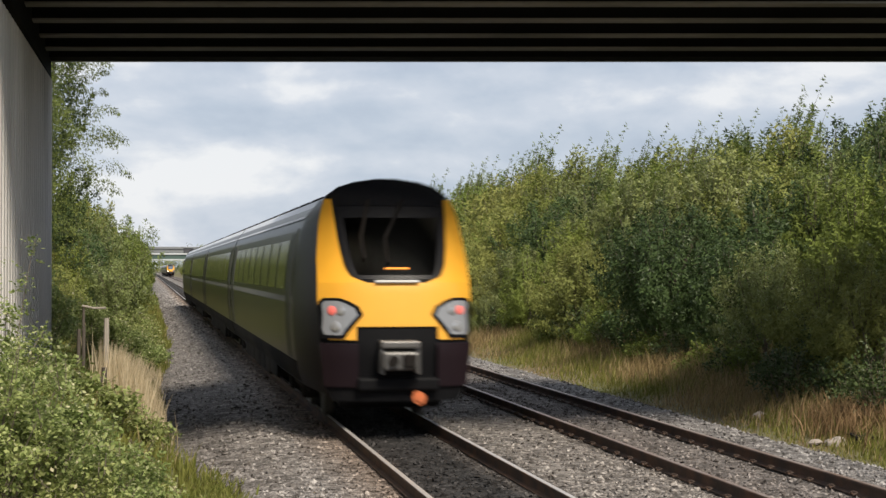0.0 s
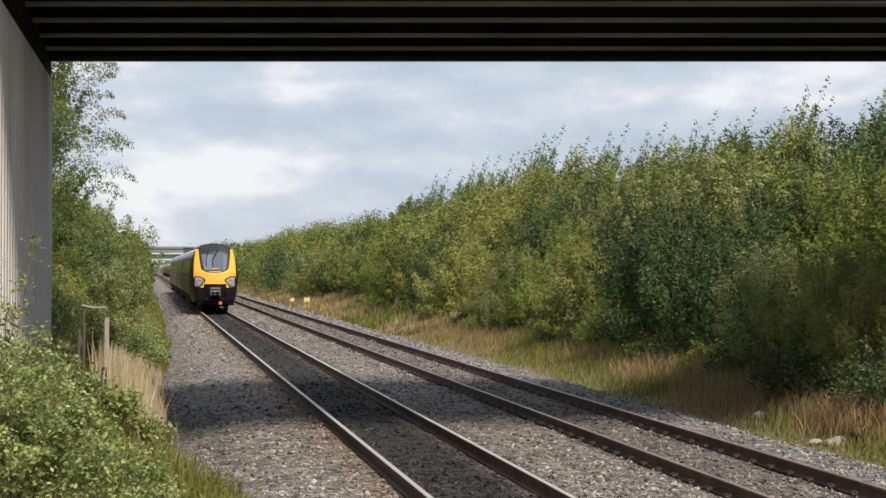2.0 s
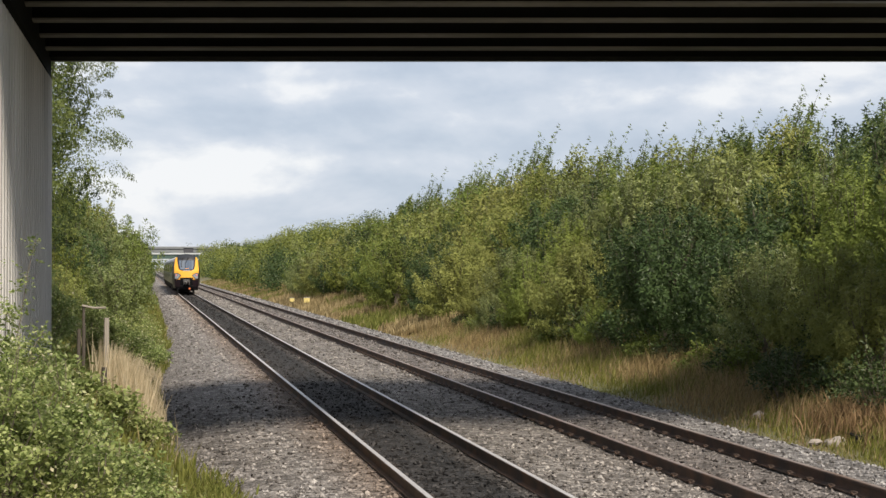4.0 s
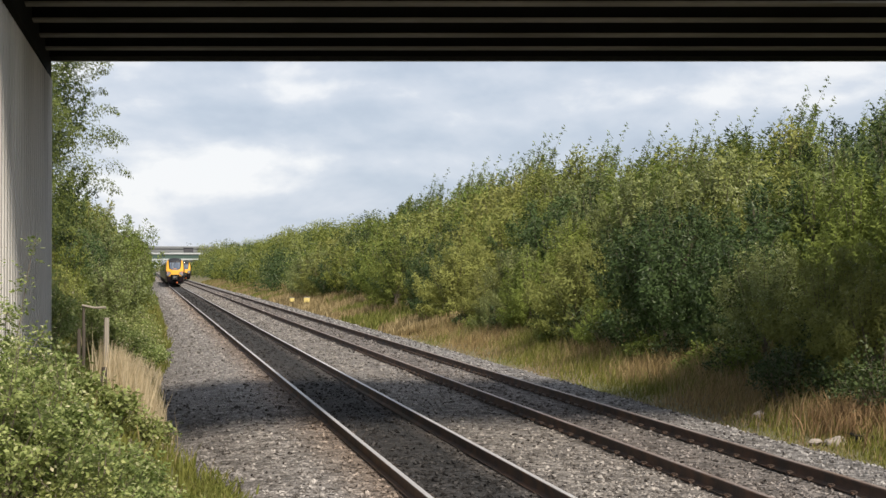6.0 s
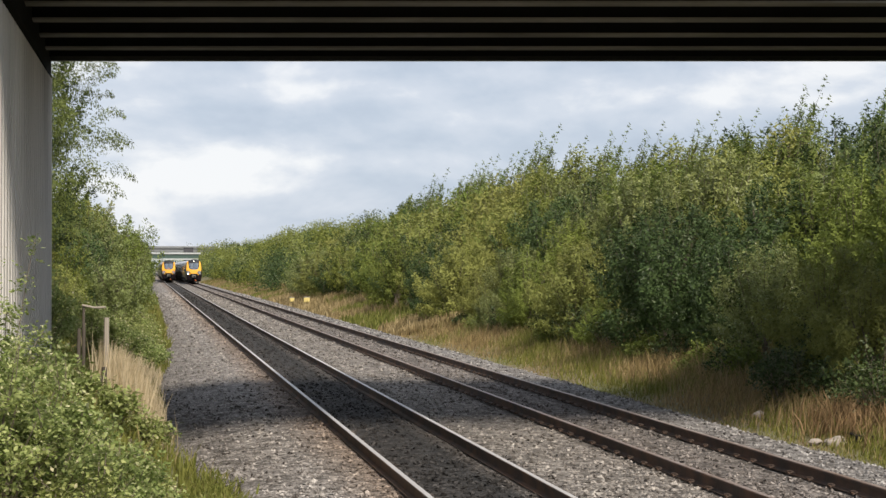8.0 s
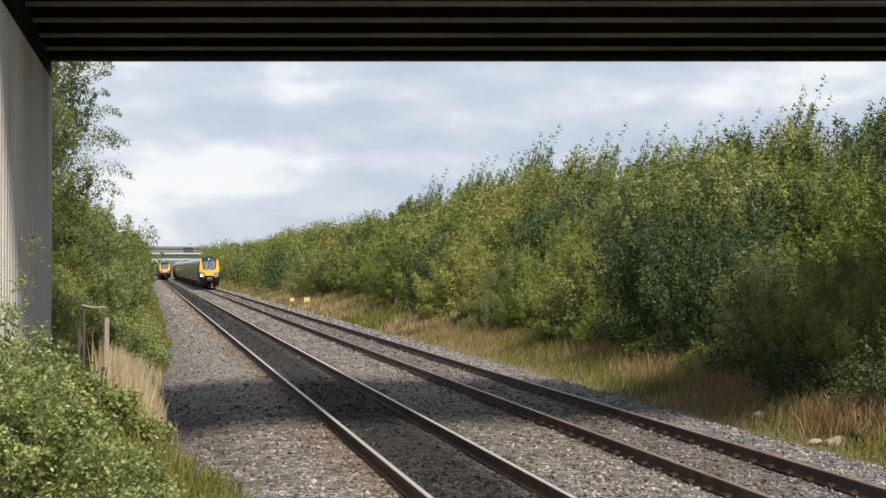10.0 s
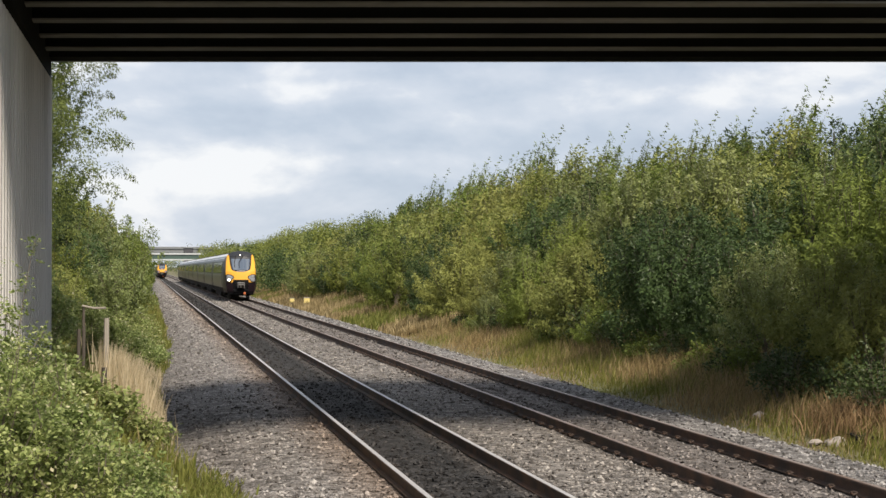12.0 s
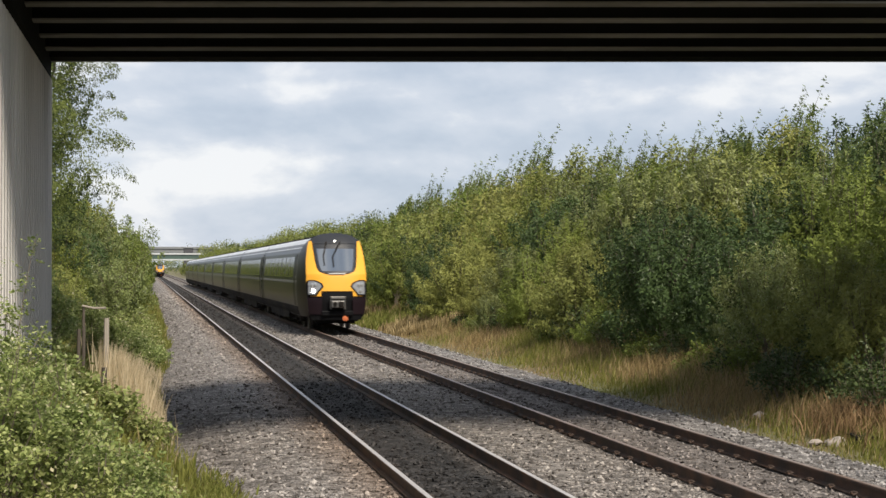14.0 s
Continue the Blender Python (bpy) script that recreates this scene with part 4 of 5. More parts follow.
def build_bank():
    """Rows of young trees up the bank, mixed, with lower shrubs along its foot. Returns those that the wind sways."""
    g = np.random.default_rng(5)
    sway = []
    y = 29.0
    while y < 165:
        close = y < 75
        for i, x in enumerate((14.1, 17.2, 20.6, 24.2)):
            if (i == 0 and y < 84) or (i == 3 and y < 40):
                continue
            xx, yy = x + g.normal() * 0.6, y + g.normal() * 0.8
            # below y 44 paler leaf kinds make up for the bridge's deep shade
            k = int(g.choice(5, p=[[0.34, 0.04, 0.34, 0.18, 0.10], [0.36, 0.14, 0.16, 0.18, 0.16], [0.34, 0.10, 0.04, 0.28, 0.24]][2 if y < 44 else i > 0]))
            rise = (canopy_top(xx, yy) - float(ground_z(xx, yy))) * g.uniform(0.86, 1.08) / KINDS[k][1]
            sz = g.uniform(0.95, 1.15)
            proto = (NEAR if close and i < 2 else MEDIUM if y < 95 else MID)[k]
            t = place(proto, xx, yy, g.uniform(-40, 40), max(rise / sz, 0.62), sz if rise / sz > 0.62 else rise / 0.62)
            if close and i > 0:
                sway.append(t)
        y += 3.2 if close else 4.2
    # tall wispy birches that stand out of the crest
    for x, y, up in ((25.4, 57, 1.0), (24.5, 62, 0.4), (25.5, 65.5, 1.5), (25.5, 73, 0.9), (23, 79, 0.7), (23.5, 88, 1.1), (23, 94, 0.6), (22.5, 100, 1.5), (23, 104, 1.2), (22.5, 118, 0.7), (23, 124, 0.9), (22, 136, 0.8)):
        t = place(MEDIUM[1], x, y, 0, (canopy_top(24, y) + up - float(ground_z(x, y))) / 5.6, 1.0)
        sway.append(t)
    # the front row: (x, y, kind, scale, height factor); its first, paler shrubs offset the bridge's shade
    for x, y, k, s, sz in ((13.9, 30.6, 3, 0.68, 1.0), (14.2, 33.4, 3, 0.80, 1.0), (13.9, 36.4, 4, 0.66, 1.05), (16.6, 42.6, 2, 1.0, 1.05), (14.5, 39.6, 2, 0.85, 1.0), (14.0, 43.4, 2, 1.0, 1.0), (15.0, 46.6, 2, 1.05, 1.0),
                           (13.8, 51.8, 3, 0.90, 1.0), (14.8, 55.6, 3, 0.85, 1.05), (14.0, 59.4, 0, 0.74, 1.0), (14.4, 63.6, 4, 0.74, 1.0), (14.1, 68.0, 3, 0.70, 1.0), (13.6, 72.6, 3, 0.98, 1.0),
                           (14.0, 77.4, 2, 0.75, 1.0), (14.4, 82.0, 2, 0.95, 1.0), (13.4, 47.9, 0, 0.42, 1.0), (13.2, 63.0, 4, 0.36, 1.1), (17.6, 49.5, 4, 1.05, 1.1), (18.2, 60.0, 4, 1.0, 1.1)):
        place(NEAR[k], x - (0.5 if y > 42 else 0.2), y, 70 * math.sin(3 * y), s, sz)
    return sway


def build_left():
    """Shrubs and trees beyond the bridge on the near side of the line."""
    g = np.random.default_rng(9)
    round_ones = [make_tree("tree", tree_meshes(81 + k, 4.6, 4.2, 90, 9800, 0.120, leaf, spiky=0.12, thick=1.15, full=0.4), LEFT_LABEL, "tree", "shrubs on the verge")
                  for k, leaf in enumerate(("leaf_green", "leaf_silver", "leaf_dark", "leaf_yellow"))]
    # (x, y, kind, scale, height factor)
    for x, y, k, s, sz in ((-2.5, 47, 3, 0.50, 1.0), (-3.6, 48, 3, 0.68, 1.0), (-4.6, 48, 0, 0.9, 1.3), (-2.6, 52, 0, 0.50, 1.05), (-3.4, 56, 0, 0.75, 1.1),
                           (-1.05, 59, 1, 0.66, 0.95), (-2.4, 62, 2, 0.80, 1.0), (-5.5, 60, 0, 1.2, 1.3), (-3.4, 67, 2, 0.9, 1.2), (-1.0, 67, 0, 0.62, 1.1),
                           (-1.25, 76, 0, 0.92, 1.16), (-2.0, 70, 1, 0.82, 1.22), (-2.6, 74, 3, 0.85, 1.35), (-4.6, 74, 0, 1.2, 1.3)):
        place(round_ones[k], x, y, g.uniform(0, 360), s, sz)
    y = 81.0
    while y < 150:
        for x in (-1.5, -4.6):
            place(round_ones[int(g.choice([0, 1, 0, 2, 0]))], x + g.normal() * 0.25, y + g.normal(), g.uniform(0, 360), g.uniform(0.85, 1.0) * (0.85 if x > -3 else 1.2), g.uniform(1.1, 1.3))
        y += 4.2
    for proto in round_ones:
        for o in (*proto.children, proto):
            bpy.data.objects.remove(o)
    # the birch that hangs into view, and a darker tree behind it
    for name, x, y, h, w, lv, lm, lab, sd, dr in (("birch_tree", -4.4, 51, 14.5, 8.0, 60000, "leaf_birch", "tall birch with loose drooping leafy branches", 71, 0.22),
                                                  ("tree", -4.1, 57, 14.5, 5.0, 42000, "leaf_dark", "tall dark green tree behind the birch", 72, 0.05)):
        t = make_tree(name, tree_meshes(sd, h, w, 230 if dr > 0.1 else 120, lv, 0.075 if dr > 0.1 else 0.10, lm, "birch_bark" if dr > 0.1 else "bark", droop=dr, spiky=0.4, low=0.2, thick=0.6 if dr > 0.1 else 1.0), lab, "tree")
        t.matrix_basis = pose(x, y, 0.4)
        SWAY_LEFT.append(t)


SWAY_LEFT = []
SWAY = build_bank()
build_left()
for proto in NEAR + MEDIUM + MID:
    for o in (*proto.children, proto):
        bpy.data.objects.remove(o)


def build_far_woods():
    """Trees too far to tell apart along both sides of the line, one mass of leaf clumps with an uneven top."""
    g = np.random.default_rng(15)
    y = 165.0
    spots = []
    while y < 640:
        for x in (14.8, 18.5, 23.0, 28.0):
            spots.append((x + g.normal() * 0.8, y + g.normal() * 2, g.uniform(4.4, 6.2) * (0.68 if x < 16 else 0.92), 3.0))
        for x in (-2.2, -6.0, -10.0):
            spots.append((x + g.normal() * 0.4, y + g.normal() * 2, g.uniform(4.0, 6.5), 2.6))
        y += 6.5
    # beyond the far bridges
    for i in range(150):
        spots.append((g.uniform(-60, 140), g.uniform(760, 1000), g.uniform(6, 12), 6.0))
    for i in range(60):
        spots.append((g.uniform(22, 60), g.uniform(640, 740), g.uniform(6, 10), 5.0))
    spots += [(27.0, 652, 9.0, 3.4), (30.5, 655, 9.6, 3.0), (24.0, 640, 6.5, 3.5)]
    made = {"leaf_green": [], "leaf_dark": [], "leaf_yellow": [], "leaf_silver": []}
    for x, y, h, r in spots:
        n = 1150 if y < 330 and 0 < x < 26 else 500 if y < 330 else 260
        h = h * g.uniform(0.85, 1.2)
        # each tree is a heap of rounded clumps
        m = 16
        ca, cq, cu = g.uniform(0, 6.28, m), np.sqrt(g.uniform(0.05, 1, m)), g.uniform(0.15, 0.92, m)
        cq = cq * np.sqrt(1 - (cu * 0.9) ** 2)
        C = np.stack([x + np.cos(ca) * cq * r, y + np.sin(ca) * cq * r, float(ground_z(x, y)) + h * cu], 1)
        j = g.integers(0, m, n)
        o = g.normal(size=(n, 3))
        o /= np.linalg.norm(o, axis=1)[:, None]
        p = C[j] + o * (r * g.uniform(0.22, 0.42, m)[j] * g.uniform(0.3, 1, n) ** 0.4)[:, None]
        p[:, 2] = np.maximum(p[:, 2], float(ground_z(x, y)) + 0.05)
        made[str(g.choice(list(made), p=[0.5, 0.22, 0.14, 0.14]))].append((p, o + np.array([0, 0, 0.5]), np.full(n, 0.095 + y * 0.00055)))
    for mat, rows in made.items():
        P, O, S_ = (np.concatenate([row[k] for row in rows]) for k in range(3))
        V, F = leaf_triangles(P, g.normal(size=P.shape), S_[:, None], g, ratio=0.8, up=0.2, face=O)
        tagged(raw("far_woods", V, F, mat), "distant green woods along both sides of the railway", "woods", kind="stuff")


build_far_woods()


# ---- hedge and brambles beside the camera ----
def bramble(seed, x, y, h, r, leaves, size, label):
    """A mound of arching stems with toothed leaf sprays."""
    g = np.random.default_rng(seed)
    base = float(ground_z(x, y))
    t = tagged(new("bramble_bush"), label, "bush", "brambles beside the line")
    t.matrix_basis = pose(x, y, base - 0.05)
    paths = []
    for i in range(34):
        a, rr = g.uniform(0, 6.28), math.sqrt(g.uniform(0, 1))
        u = np.linspace(0, 1, 7)
        top = h * (1 - 0.45 * rr ** 2) * g.uniform(0.75, 1.08)
        p = np.stack([np.cos(a) * r * rr * u ** 0.7, np.sin(a) * r * rr * u ** 0.7, top * np.sin(u * (1.57 + 0.25 * rr))], 1)
        paths.append(p + g.normal(size=p.shape) * 0.03 * u[:, None])
    # a few bare shoots stick out of the top
    for i in range(5):
        a = g.uniform(0, 6.28)
        u = np.linspace(0, 1, 7)
        paths.append(np.stack([np.cos(a) * r * 0.5 * u, np.sin(a) * r * 0.5 * u, h * 1.22 * u], 1) + g.normal(size=(7, 3)) * 0.03 * u[:, None])
    P = np.array(paths)
    tv, tf = twigs(P, 0.008, 0.003)
    raw("stem", tv, tf, "bark", t)
    sprays = leaves // 6
    si, st = g.integers(0, len(P), sprays), 0.12 + 0.88 * g.uniform(0, 1, sprays) ** 0.7
    idx = st * 6
    i0 = np.minimum(idx.astype(int), 5)
    fr = (idx - i0)[:, None]
    c = P[si, i0] * (1 - fr) + P[si, i0 + 1] * fr + g.normal(size=(sprays, 3)) * 0.11 * r * (1.2 - st[:, None])
    # six leaflets on a short curved stalk
    d = g.normal(size=(sprays, 1, 3))
    d[:, :, 2] += 0.4
    d /= np.linalg.norm(d, axis=2, keepdims=True)
    k = np.linspace(0, 1, 6)[None, :, None]
    pts = c[:, None, :] + d * k * size * 2.6 + g.normal(size=(sprays, 6, 3)) * size * 0.35
    pts = pts.reshape(-1, 3)
    pts[:, 2] = np.maximum(pts[:, 2], 0.02)
    V, F = leaves_at(pts, size, g, up=0.6, ratio=0.62)
    raw("foliage", V, F, "leaf_bramble", t)
    return t


def build_hedge():
    lab = "tangled green bramble and hawthorn bush with pale shoots"
    low = "low green bramble mound beside dry grass"
    rows = ((-1.22, 13.4, 1.60, 0.78, 8000, lab), (-1.75, 12.6, 1.7, 0.9, 6000, lab), (-0.78, 14.4, 0.52, 0.62, 5500, lab), (-0.72, 11.4, 0.98, 0.75, 8000, lab),
            (-0.30, 12.6, 0.82, 0.55, 5500, low), (-0.05, 12.1, 0.50, 0.42, 3500, low), (-0.95, 16.2, 0.34, 0.5, 2800, low), (-0.16, 14.3, 0.66, 0.42, 3000, low),
            (-1.9, 16.5, 1.1, 0.8, 4500, lab), (-0.1, 10.9, 0.35, 0.4, 2500, low), (-0.45, 11.0, 0.62, 0.5, 3500, low), (-0.15, 11.8, 0.42, 0.4, 2600, low), (-1.05, 11.0, 1.0, 0.6, 4500, lab))
    for i, (x, y, h, r, n, l) in enumerate(rows):
        bramble(200 + i, x, y, h, r, int(n * 1.45), 0.035, l)
    for i, (x, y, h, r) in enumerate(((0.40, 17.4, 0.24, 0.34), (0.62, 18.8, 0.20, 0.30), (0.30, 16.0, 0.26, 0.34), (0.55, 20.2, 0.20, 0.30), (0.72, 17.6, 0.14, 0.22))):
        bramble(280 + i, x, y, h, r, 1500, 0.04, "low leafy green weeds creeping onto the ballast")
    # plants by the fence and the abutment's end
    for i, (x, y, h, r, n) in enumerate(((-2.1, 26.0, 0.5, 0.5, 1800), (-1.0, 22.0, 0.4, 0.5, 1800), (-2.2, 37.5, 1.75, 0.85, 5500), (-1.3, 39.5, 1.35, 0.8, 4500), (-0.7, 40.0, 1.05, 0.9, 4500), (-0.1, 43.5, 0.7, 0.7, 3000),
                                         (-1.7, 20.5, 0.45, 0.5, 2000), (0.0, 47.0, 0.6, 0.7, 2500), (-0.7, 50.5, 0.8, 0.8, 2500), (-0.1, 54.0, 0.6, 0.7, 2200), (-0.5, 59.0, 0.7, 0.8, 2200), (0.0, 65.0, 0.6, 0.7, 1800), (-0.4, 72.0, 0.7, 0.8, 1800),
                                         (-0.40, 21.3, 0.40, 0.42, 1800), (-0.05, 22.4, 0.34, 0.3, 1200), (0.05, 24.0, 0.32, 0.28, 1100), (-1.5, 27.5, 0.6, 0.5, 1800))):
        bramble(240 + i, x, y, h, r, n, 0.065, "yellow-green bramble clump near the wooden fence")


build_hedge()


def build_weeds():
    """Low dark weeds and suckers along the foot of the bank."""
    g = np.random.default_rng(61)
    for i in range(48):
        y = 25 + 60 * (i / 48) ** 1.4 + g.normal() * 0.5
        x = (12.0 if y < 33 else 12.7) + abs(g.normal()) * 0.6
        dark = i % 4 > 1 or y < 34
        w = bramble(300 + i, x, y, g.uniform(0.5, 1.15) * (1.2 if dark else 0.8), g.uniform(0.5, 0.95), 1500, 0.075,
                    "low dark green scrub at the foot of the bank" if dark else "low green weeds at the foot of the bank")
        for c in w.children:
            if c.name.startswith("foliage"):
                c.data.materials[0] = M["leaf_dark" if dark else "leaf_green"]


build_weeds()


# ---- grass ----
def build_grass():
    g = np.random.default_rng(33)

    def scatter(n, x0, x1, y0, y1, power=1.0):
        x = g.uniform(x0, x1, n)
        y = y0 + (y1 - y0) * g.uniform(0, 1, n) ** power
        return x, y

    def lay(name, x, y, h, mat, label, width, seed, lean=0.35):
        z = np.where((x > 0.1) & (x < 10.4), np.maximum(ground_z(x, y), bed_z(x)), ground_z(x, y)) - 0.02
        grass_stuff(name, np.stack([x, y, z], 1), h, mat, label, width, lean, seed)
    # right verge between the track bed and the trees
    x, y = scatter(46000, 10.25, 15.0, 22, 75, 1.5)
    patch = waves(x, y, 0.55, 41) + g.normal(size=len(x)) * 0.16
    tall = 0.07 + 0.50 * np.clip((x - 10.4) / 2.0, 0, 1)
    for name, mask, mat, label, sd in (("rust_grass", patch > 0.20, "grass_rust", "rust-coloured dry grass and dock on the verge", 1),
                                       ("dry_grass", (patch <= 0.20) & (patch > 0.04), "grass_dry", "straw-coloured dry grass on the verge", 2),
                                       ("green_grass", patch <= 0.04, "grass_green", "yellow-green rough grass on the verge", 3)):
        q = mask
        lay(name, x[q], y[q], (tall * g.uniform(0.5, 1.25, len(x)))[q], mat, label, 0.009, sd, 0.5)
    x, y = scatter(26000, 10.3, 15.0, 70, 340, 1.7)
    patch = waves(x, y, 0.25, 42)
    for name, q, mat, label, sd in (("dry_grass", patch > -0.12, "grass_dry", "straw-coloured dry grass on the far verge", 4), ("green_grass", patch <= -0.12, "grass_green", "yellow-green grass on the far verge", 5)):
        lay(name, x[q], y[q], (0.35 + 0.35 * np.clip((x - 10.2) / 2.5, 0, 1))[q] * g.uniform(0.5, 1.2, q.sum()), mat, label, 0.035, sd)
    # left verge
    x, y = scatter(19000, -2.4, 0.85, 14, 62, 1.3)
    fits = x < np.interp(y, [14, 19, 23, 27, 40, 48, 62], [0.85, 0.85, 0.75, 0.25, 0.25, 0.5, 0.6]) + waves(x, y, 2.0, 45) * 0.2
    x, y = x[fits], y[fits]
    patch = waves(x, y, 0.9, 44)
    q = (patch > 0.2) & (y > 23.5)
    lay("dry_grass", x[q], y[q], g.uniform(0.15, 0.5, q.sum()), "straw", "pale dry grass on the verge below the bushes", 0.009, 6)
    q = ~q
    lay("green_grass", x[q], y[q], g.uniform(0.10, 0.40, q.sum()) * np.where(y[q] < 22, 0.55, 1.0), "grass_green", "green grass and weeds at the ballast's edge", 0.010, 7)
    x, y = scatter(9000, -1.2, 0.80, 44, 170, 1.6)
    fits = x < 0.35 + np.clip((y - 44) / 60, 0, 0.45) + waves(x, y, 1.2, 46) * 0.35
    x, y = x[fits], y[fits]
    lay("green_grass", x, y, g.uniform(0.15, 0.45, len(x)), "grass_green", "rough green grass along the far ballast edge", 0.03, 11)
    # the tall pale clump by the fence
    n = 3000
    x, y = g.normal(-0.24, 0.19, n), g.normal(25.4, 0.7, n)
    lay("tall_dry_grass", x, y, g.uniform(0.45, 0.95, n), "straw", "tall clump of straw-coloured dry grass by the fence", 0.007, 8, 0.16)
    n = 700
    x, y = g.normal(0.05, 0.12, n), g.normal(13.0, 0.7, n)
    lay("tall_dry_grass", x, y, g.uniform(0.25, 0.6, n), "straw", "pale dry grass stalks in front of the brambles", 0.005, 9, 0.4)
    n = 1600
    x, y = g.normal(11.7, 0.35, n), g.normal(26.6, 0.9, n)
    lay("rust_tuft", x, y, g.uniform(0.3, 0.65, n), "grass_rust", "orange-brown dry dock and grass tuft by the rocks", 0.009, 12, 0.6)
    n = 3500
    x, y = g.normal(0.72, 0.16, n), g.normal(19.6, 1.3, n)
    lay("green_weeds", x, y, g.uniform(0.06, 0.2, n), "grass_green", "low green weeds creeping onto the ballast", 0.011, 10, 0.7)


build_grass()


# ---- loose stones of the ballast ----
def build_stones():
    """Crushed stones lying on the bed where it is nearest to the eye; too many to count."""
    g = np.random.default_rng(50)
    n = 33000
    y = 15.5 + 170 * g.uniform(0, 1, n) ** 4.2
    x = g.uniform(0.15, 10.45, n)
    for rx, _ in RAILS:
        keep = np.abs(x - rx) > 0.10
        x, y = x[keep], y[keep]
    n = len(x)
    z = bed_z(x) + waves(x, y, 6, 5) * 0.018 + waves(x, y, 1.3, 6) * 0.02
    r = g.uniform(0.016, 0.042, n) * (1 + np.clip((y - 30) / 80, 0, 1.5) * 0.9)
    dirs = np.array([(1, 0, 0), (0, 1, 0), (-1, 0, 0), (0, -1, 0), (0, 0, 1), (0, 0, -1)], dtype=float)
    a = g.uniform(0, 6.28, n)
    ca, sa = np.cos(a), np.sin(a)
    D = dirs[None] * g.uniform(0.55, 1.35, (n, 6, 1)) + g.normal(size=(n, 6, 3)) * 0.28
    X = D[..., 0] * ca[:, None] - D[..., 1] * sa[:, None]
    Y = D[..., 0] * sa[:, None] + D[..., 1] * ca[:, None]
    V = np.stack([x[:, None] + X * r[:, None], y[:, None] + Y * r[:, None], z[:, None] + 0.008 + D[..., 2] * r[:, None] * 0.75], -1).reshape(-1, 3)
    f = np.array([(0, 1, 4), (1, 2, 4), (2, 3, 4), (3, 0, 4), (1, 0, 5), (2, 1, 5), (3, 2, 5), (0, 3, 5)])
    F = (np.arange(n)[:, None, None] * 6 + f[None]).reshape(-1, 3)
    ob = raw("ballast_stones", V, F, "ballast_stone")
    tagged(ob, "loose grey crushed stones lying on the track bed", "ballast", kind="stuff")


build_stones()


# ---- small things along the line ----
def rough_rock(name, x, y, z, sx, sy, sz, seed, label, turn=0):
    bm = bmesh.new()
    bmesh.ops.create_icosphere(bm, subdivisions=3, radius=1)
    g = Vector((seed * 3.1, seed, 0))
    for v in bm.verts:
        k = 1 + 0.35 * noise.noise(v.co * 1.1 + g) + 0.12 * noise.noise(v.co * 3.5 + g)
        v.co = Vector((v.co.x * sx * k, v.co.y * sy * k, max(v.co.z * sz * k, -0.5 * sz)))
    ob = part(name, bm, "rock")
    ob.matrix_basis = pose(x, y, z, 0, 0, turn)
    return tagged(ob, label, "rock")


def build_small():
    rough_rock("rock", 10.85, 25.6, -0.38, 0.18, 0.12, 0.12, 1, "pale broken rock at the ballast's edge", -20)
    rough_rock("rock", 10.60, 25.9, -0.37, 0.11, 0.09, 0.06, 4, "small pale rock beside a larger one")
    rough_rock("rock", 11.1, 29.8, -0.30, 0.13, 0.10, 0.10, 2, "small buff stone in the grass")
    # made-up black box in place of a dark hole beside the rock
    stand_in = tagged(new("cable_duct"), "low black box standing in for a dark hole in the grass", "cable duct")
    stand_in.matrix_basis = pose(11.25, 25.6, -0.40, 0, 0, -10)
    boxed("duct_body", "black", stand_in, (-0.16, 0.16, -0.35, 0.35, 0.0, 0.16), 0.02)
    boxed("duct_lid", "dirt_black", stand_in, (-0.18, 0.18, -0.35, 0.35, 0.16, 0.19), 0.008)
    # fence remains: posts with one rail
    fence = tagged(new("fence"), "old weathered wooden fence with a broken top rail", "fence")
    for x, y, top, r, mat, lab in ((-0.93, 25.3, 1.90, 0.024, "wood_dark", "thin dark post"), (-0.60, 25.2, 1.71, 0.046, "wood_post", "grey wooden post"), (-0.985, 25.0, 1.56, 0.030, "wood_dark", "short dark stake"),
                                   (-0.915, 25.0, 1.60, 0.028, "wood_dark", "short dark stake"), (-0.60, 24.0, 1.06, 0.045, "wood_dark", "broken dark stump")):
        bm = bmesh.new()
        z = float(ground_z(x, y)) - 0.15
        rod(bm, (x, y, z), (x + 0.015, y, top), r, r * 0.85, n=7)
        part("post", bm, mat, fence, lab)
    bm = bmesh.new()
    rod(bm, (-0.94, 25.28, 1.89), (-0.76, 25.25, 1.855), 0.016, n=6)
    rod(bm, (-0.76, 25.25, 1.855), (-0.60, 25.2, 1.86), 0.016, n=6)
    part("rail", bm, "wood_post", fence, "pale broken rail")
    boxed("fallen_board", "wood_dark", fence, (-0.80, -0.60, 23.97, 24.03, 0.84, 0.93), 0.01, "dark board fallen against the stump")
    # yellow equipment boxes on the verge
    for x, y, s in ((11.3, 122.0, 0.8), (10.75, 128.0, 0.65)):
        b = tagged(new("equipment_box"), "small yellow trackside equipment box on a post", "equipment box", "trackside boxes")
        b.matrix_basis = pose(x, y, float(ground_z(x, y)))
        boxed("case", "box_yellow", b, (-0.26 * s, 0.26 * s, -0.2 * s, 0.2 * s, 0.30, 0.30 + 0.45 * s), 0.03)
        boxed("lid", "waist", b, (-0.28 * s, 0.28 * s, -0.22 * s, 0.22 * s, 0.30 + 0.45 * s, 0.34 + 0.45 * s), 0.01)
        boxed("post", "steel", b, (-0.05, 0.05, -0.05, 0.05, -0.1, 0.31))


build_small()


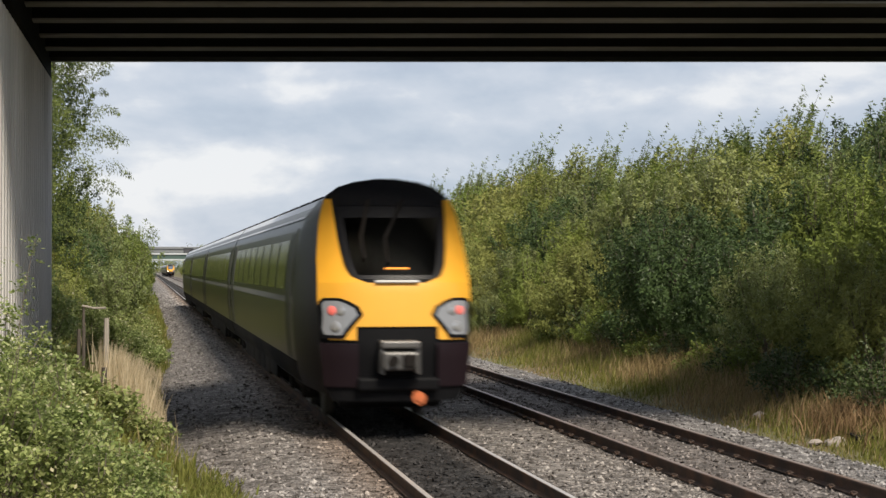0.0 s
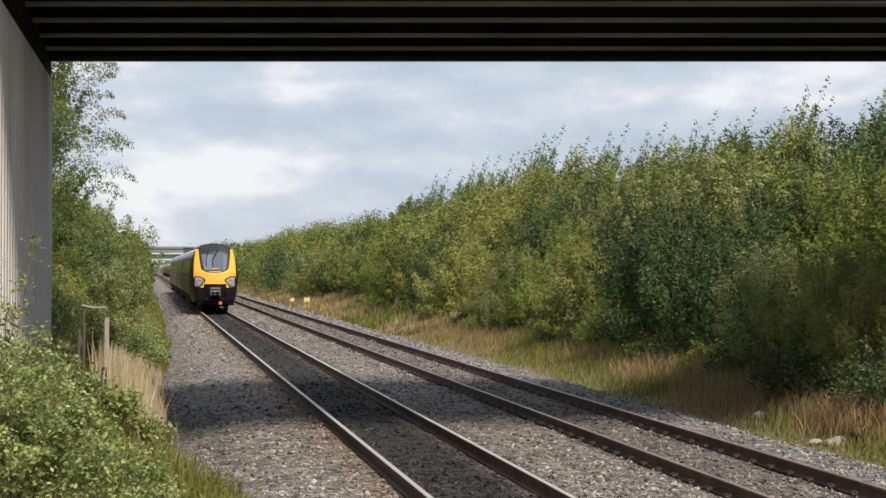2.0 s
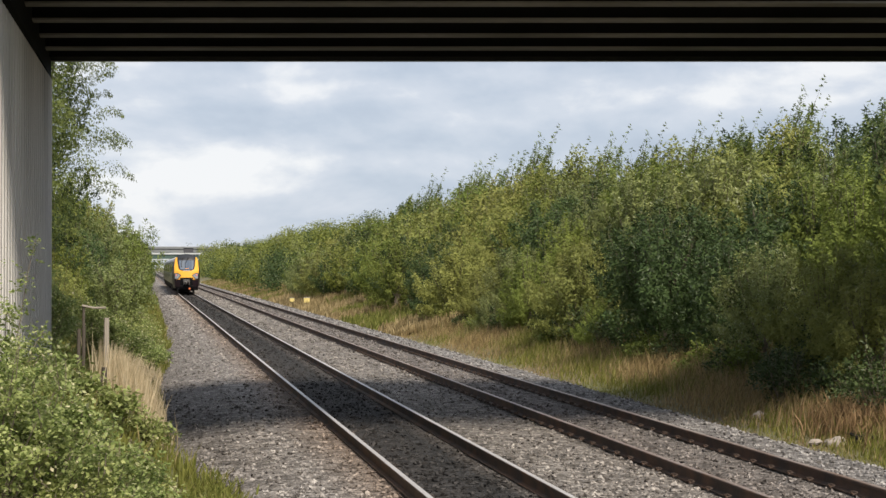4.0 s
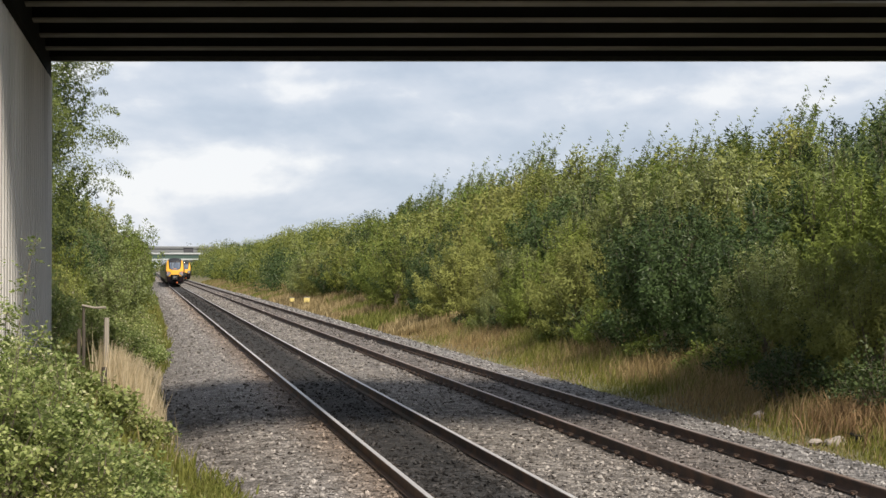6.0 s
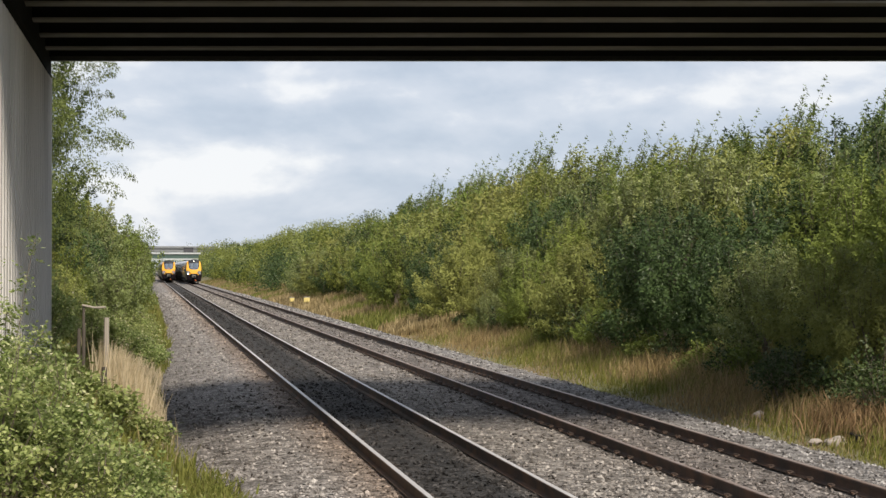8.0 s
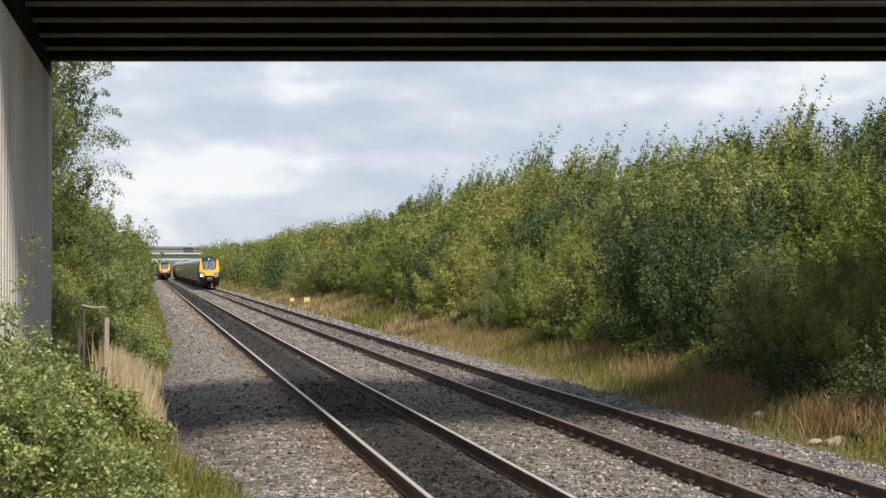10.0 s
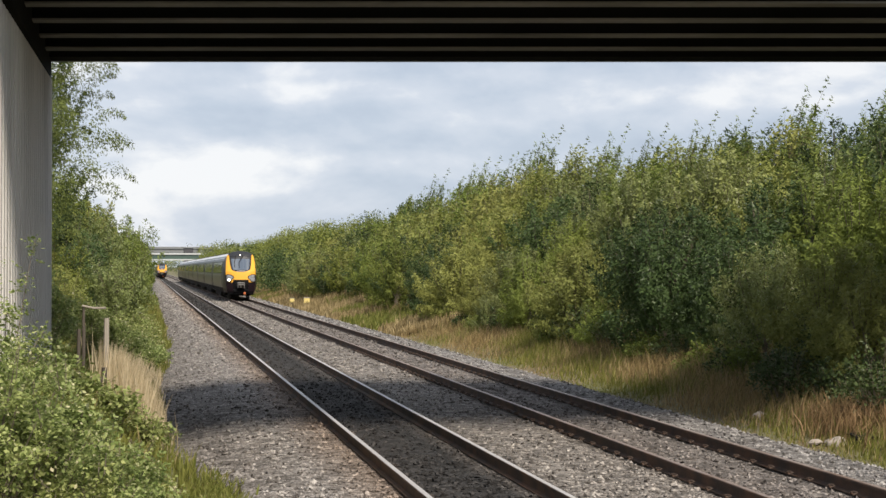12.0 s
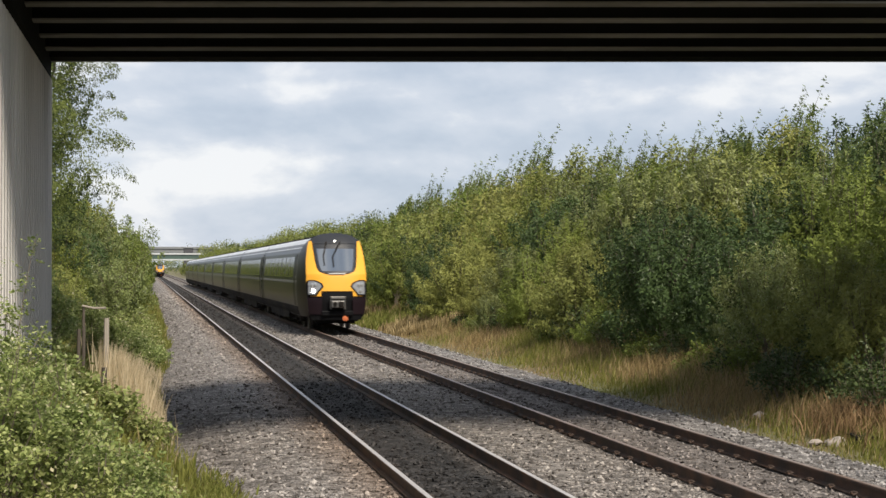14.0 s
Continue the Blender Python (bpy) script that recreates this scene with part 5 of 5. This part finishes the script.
# ---- far bridges ----
def build_far():
    br = tagged(new("girder_bridge"), "green steel road bridge with a white girder edge, crossing far off", "bridge")
    boxed("girder", "bridge_green", br, (-30, 17.4, 588, 598, 5.70, 7.2), 0.05)
    boxed("white_edge", "bridge_white", br, (-30, 17.4, 587.6, 588.0, 5.30, 5.72), 0.03, "white lower girder edge")
    boxed("parapet", "bridge_white", br, (-30, 18, 587.7, 587.95, 7.3, 7.75), 0.02, "pale parapet rail")
    boxed("parapet_base", "bridge_grey", br, (-30, 17.6, 587.75, 587.9, 7.15, 7.3), 0.01)
    boxed("pier", "bridge_grey", br, (16.8, 18.6, 588.1, 597.9, -1, 5.7), 0.1)
    boxed("pier", "bridge_grey", br, (-14.5, -12.5, 588, 598, -1, 5.75), 0.1)
    b2 = tagged(new("concrete_bridge"), "pale grey concrete road bridge, higher and farther off", "bridge")
    boxed("deck", "bridge_grey", b2, (-60, 30, 740, 750, 9.3, 11.0), 0.1)
    boxed("parapet", "bridge_grey", b2, (-60, 30, 739.6, 740, 10.9, 11.9), 0.05)
    boxed("pier", "bridge_grey", b2, (-16, -13.5, 741, 749, -1, 9.3), 0.1)
    boxed("pier", "bridge_grey", b2, (19, 21.5, 741, 749, -1, 9.3), 0.1)
    house = tagged(new("building"), "small dark flat-roofed building seen over the far bridge", "building")
    boxed("wall", "far_brick", house, (14.6, 18.4, 700, 706, 0, 10.8), 0.05)
    boxed("roof", "bridge_grey", house, (14.3, 18.7, 699.7, 706.3, 10.8, 11.2), 0.05)


build_far()


# ---- what moves ----
def motions():
    walk(TRAIN_GOING, [(t, pose(3.71, 25.2 + 35.0 * t, 0)) for t in (0.0, 2.0, 4.0, 6.0, 8.0, 10.0, 12.0, 14.0)])
    walk(TRAIN_COMING, [(t, pose(7.27, 65.6 + 34.5 * (14 - t), 0)) for t in (0.0, 2.0, 4.0, 6.0, 8.0, 10.0, 12.0, 14.0)])
    # the wind bends the young trees to and fro
    g = random.Random(3)
    for tree in SWAY + SWAY_LEFT:
        m = tree.matrix_basis.copy()
        rows = []
        for i in range(15):
            lean = 1.6 * math.sin(i * 1.9 + m.translation.y * 0.35) + g.uniform(-0.8, 0.8)
            rows.append((float(i), Matrix.Translation(m.translation) @ pose(0, 0, 0, 0, lean * 0.6 + 0.6, 0) @ m.to_quaternion().to_matrix().to_4x4()))
        walk(tree, rows)


motions()
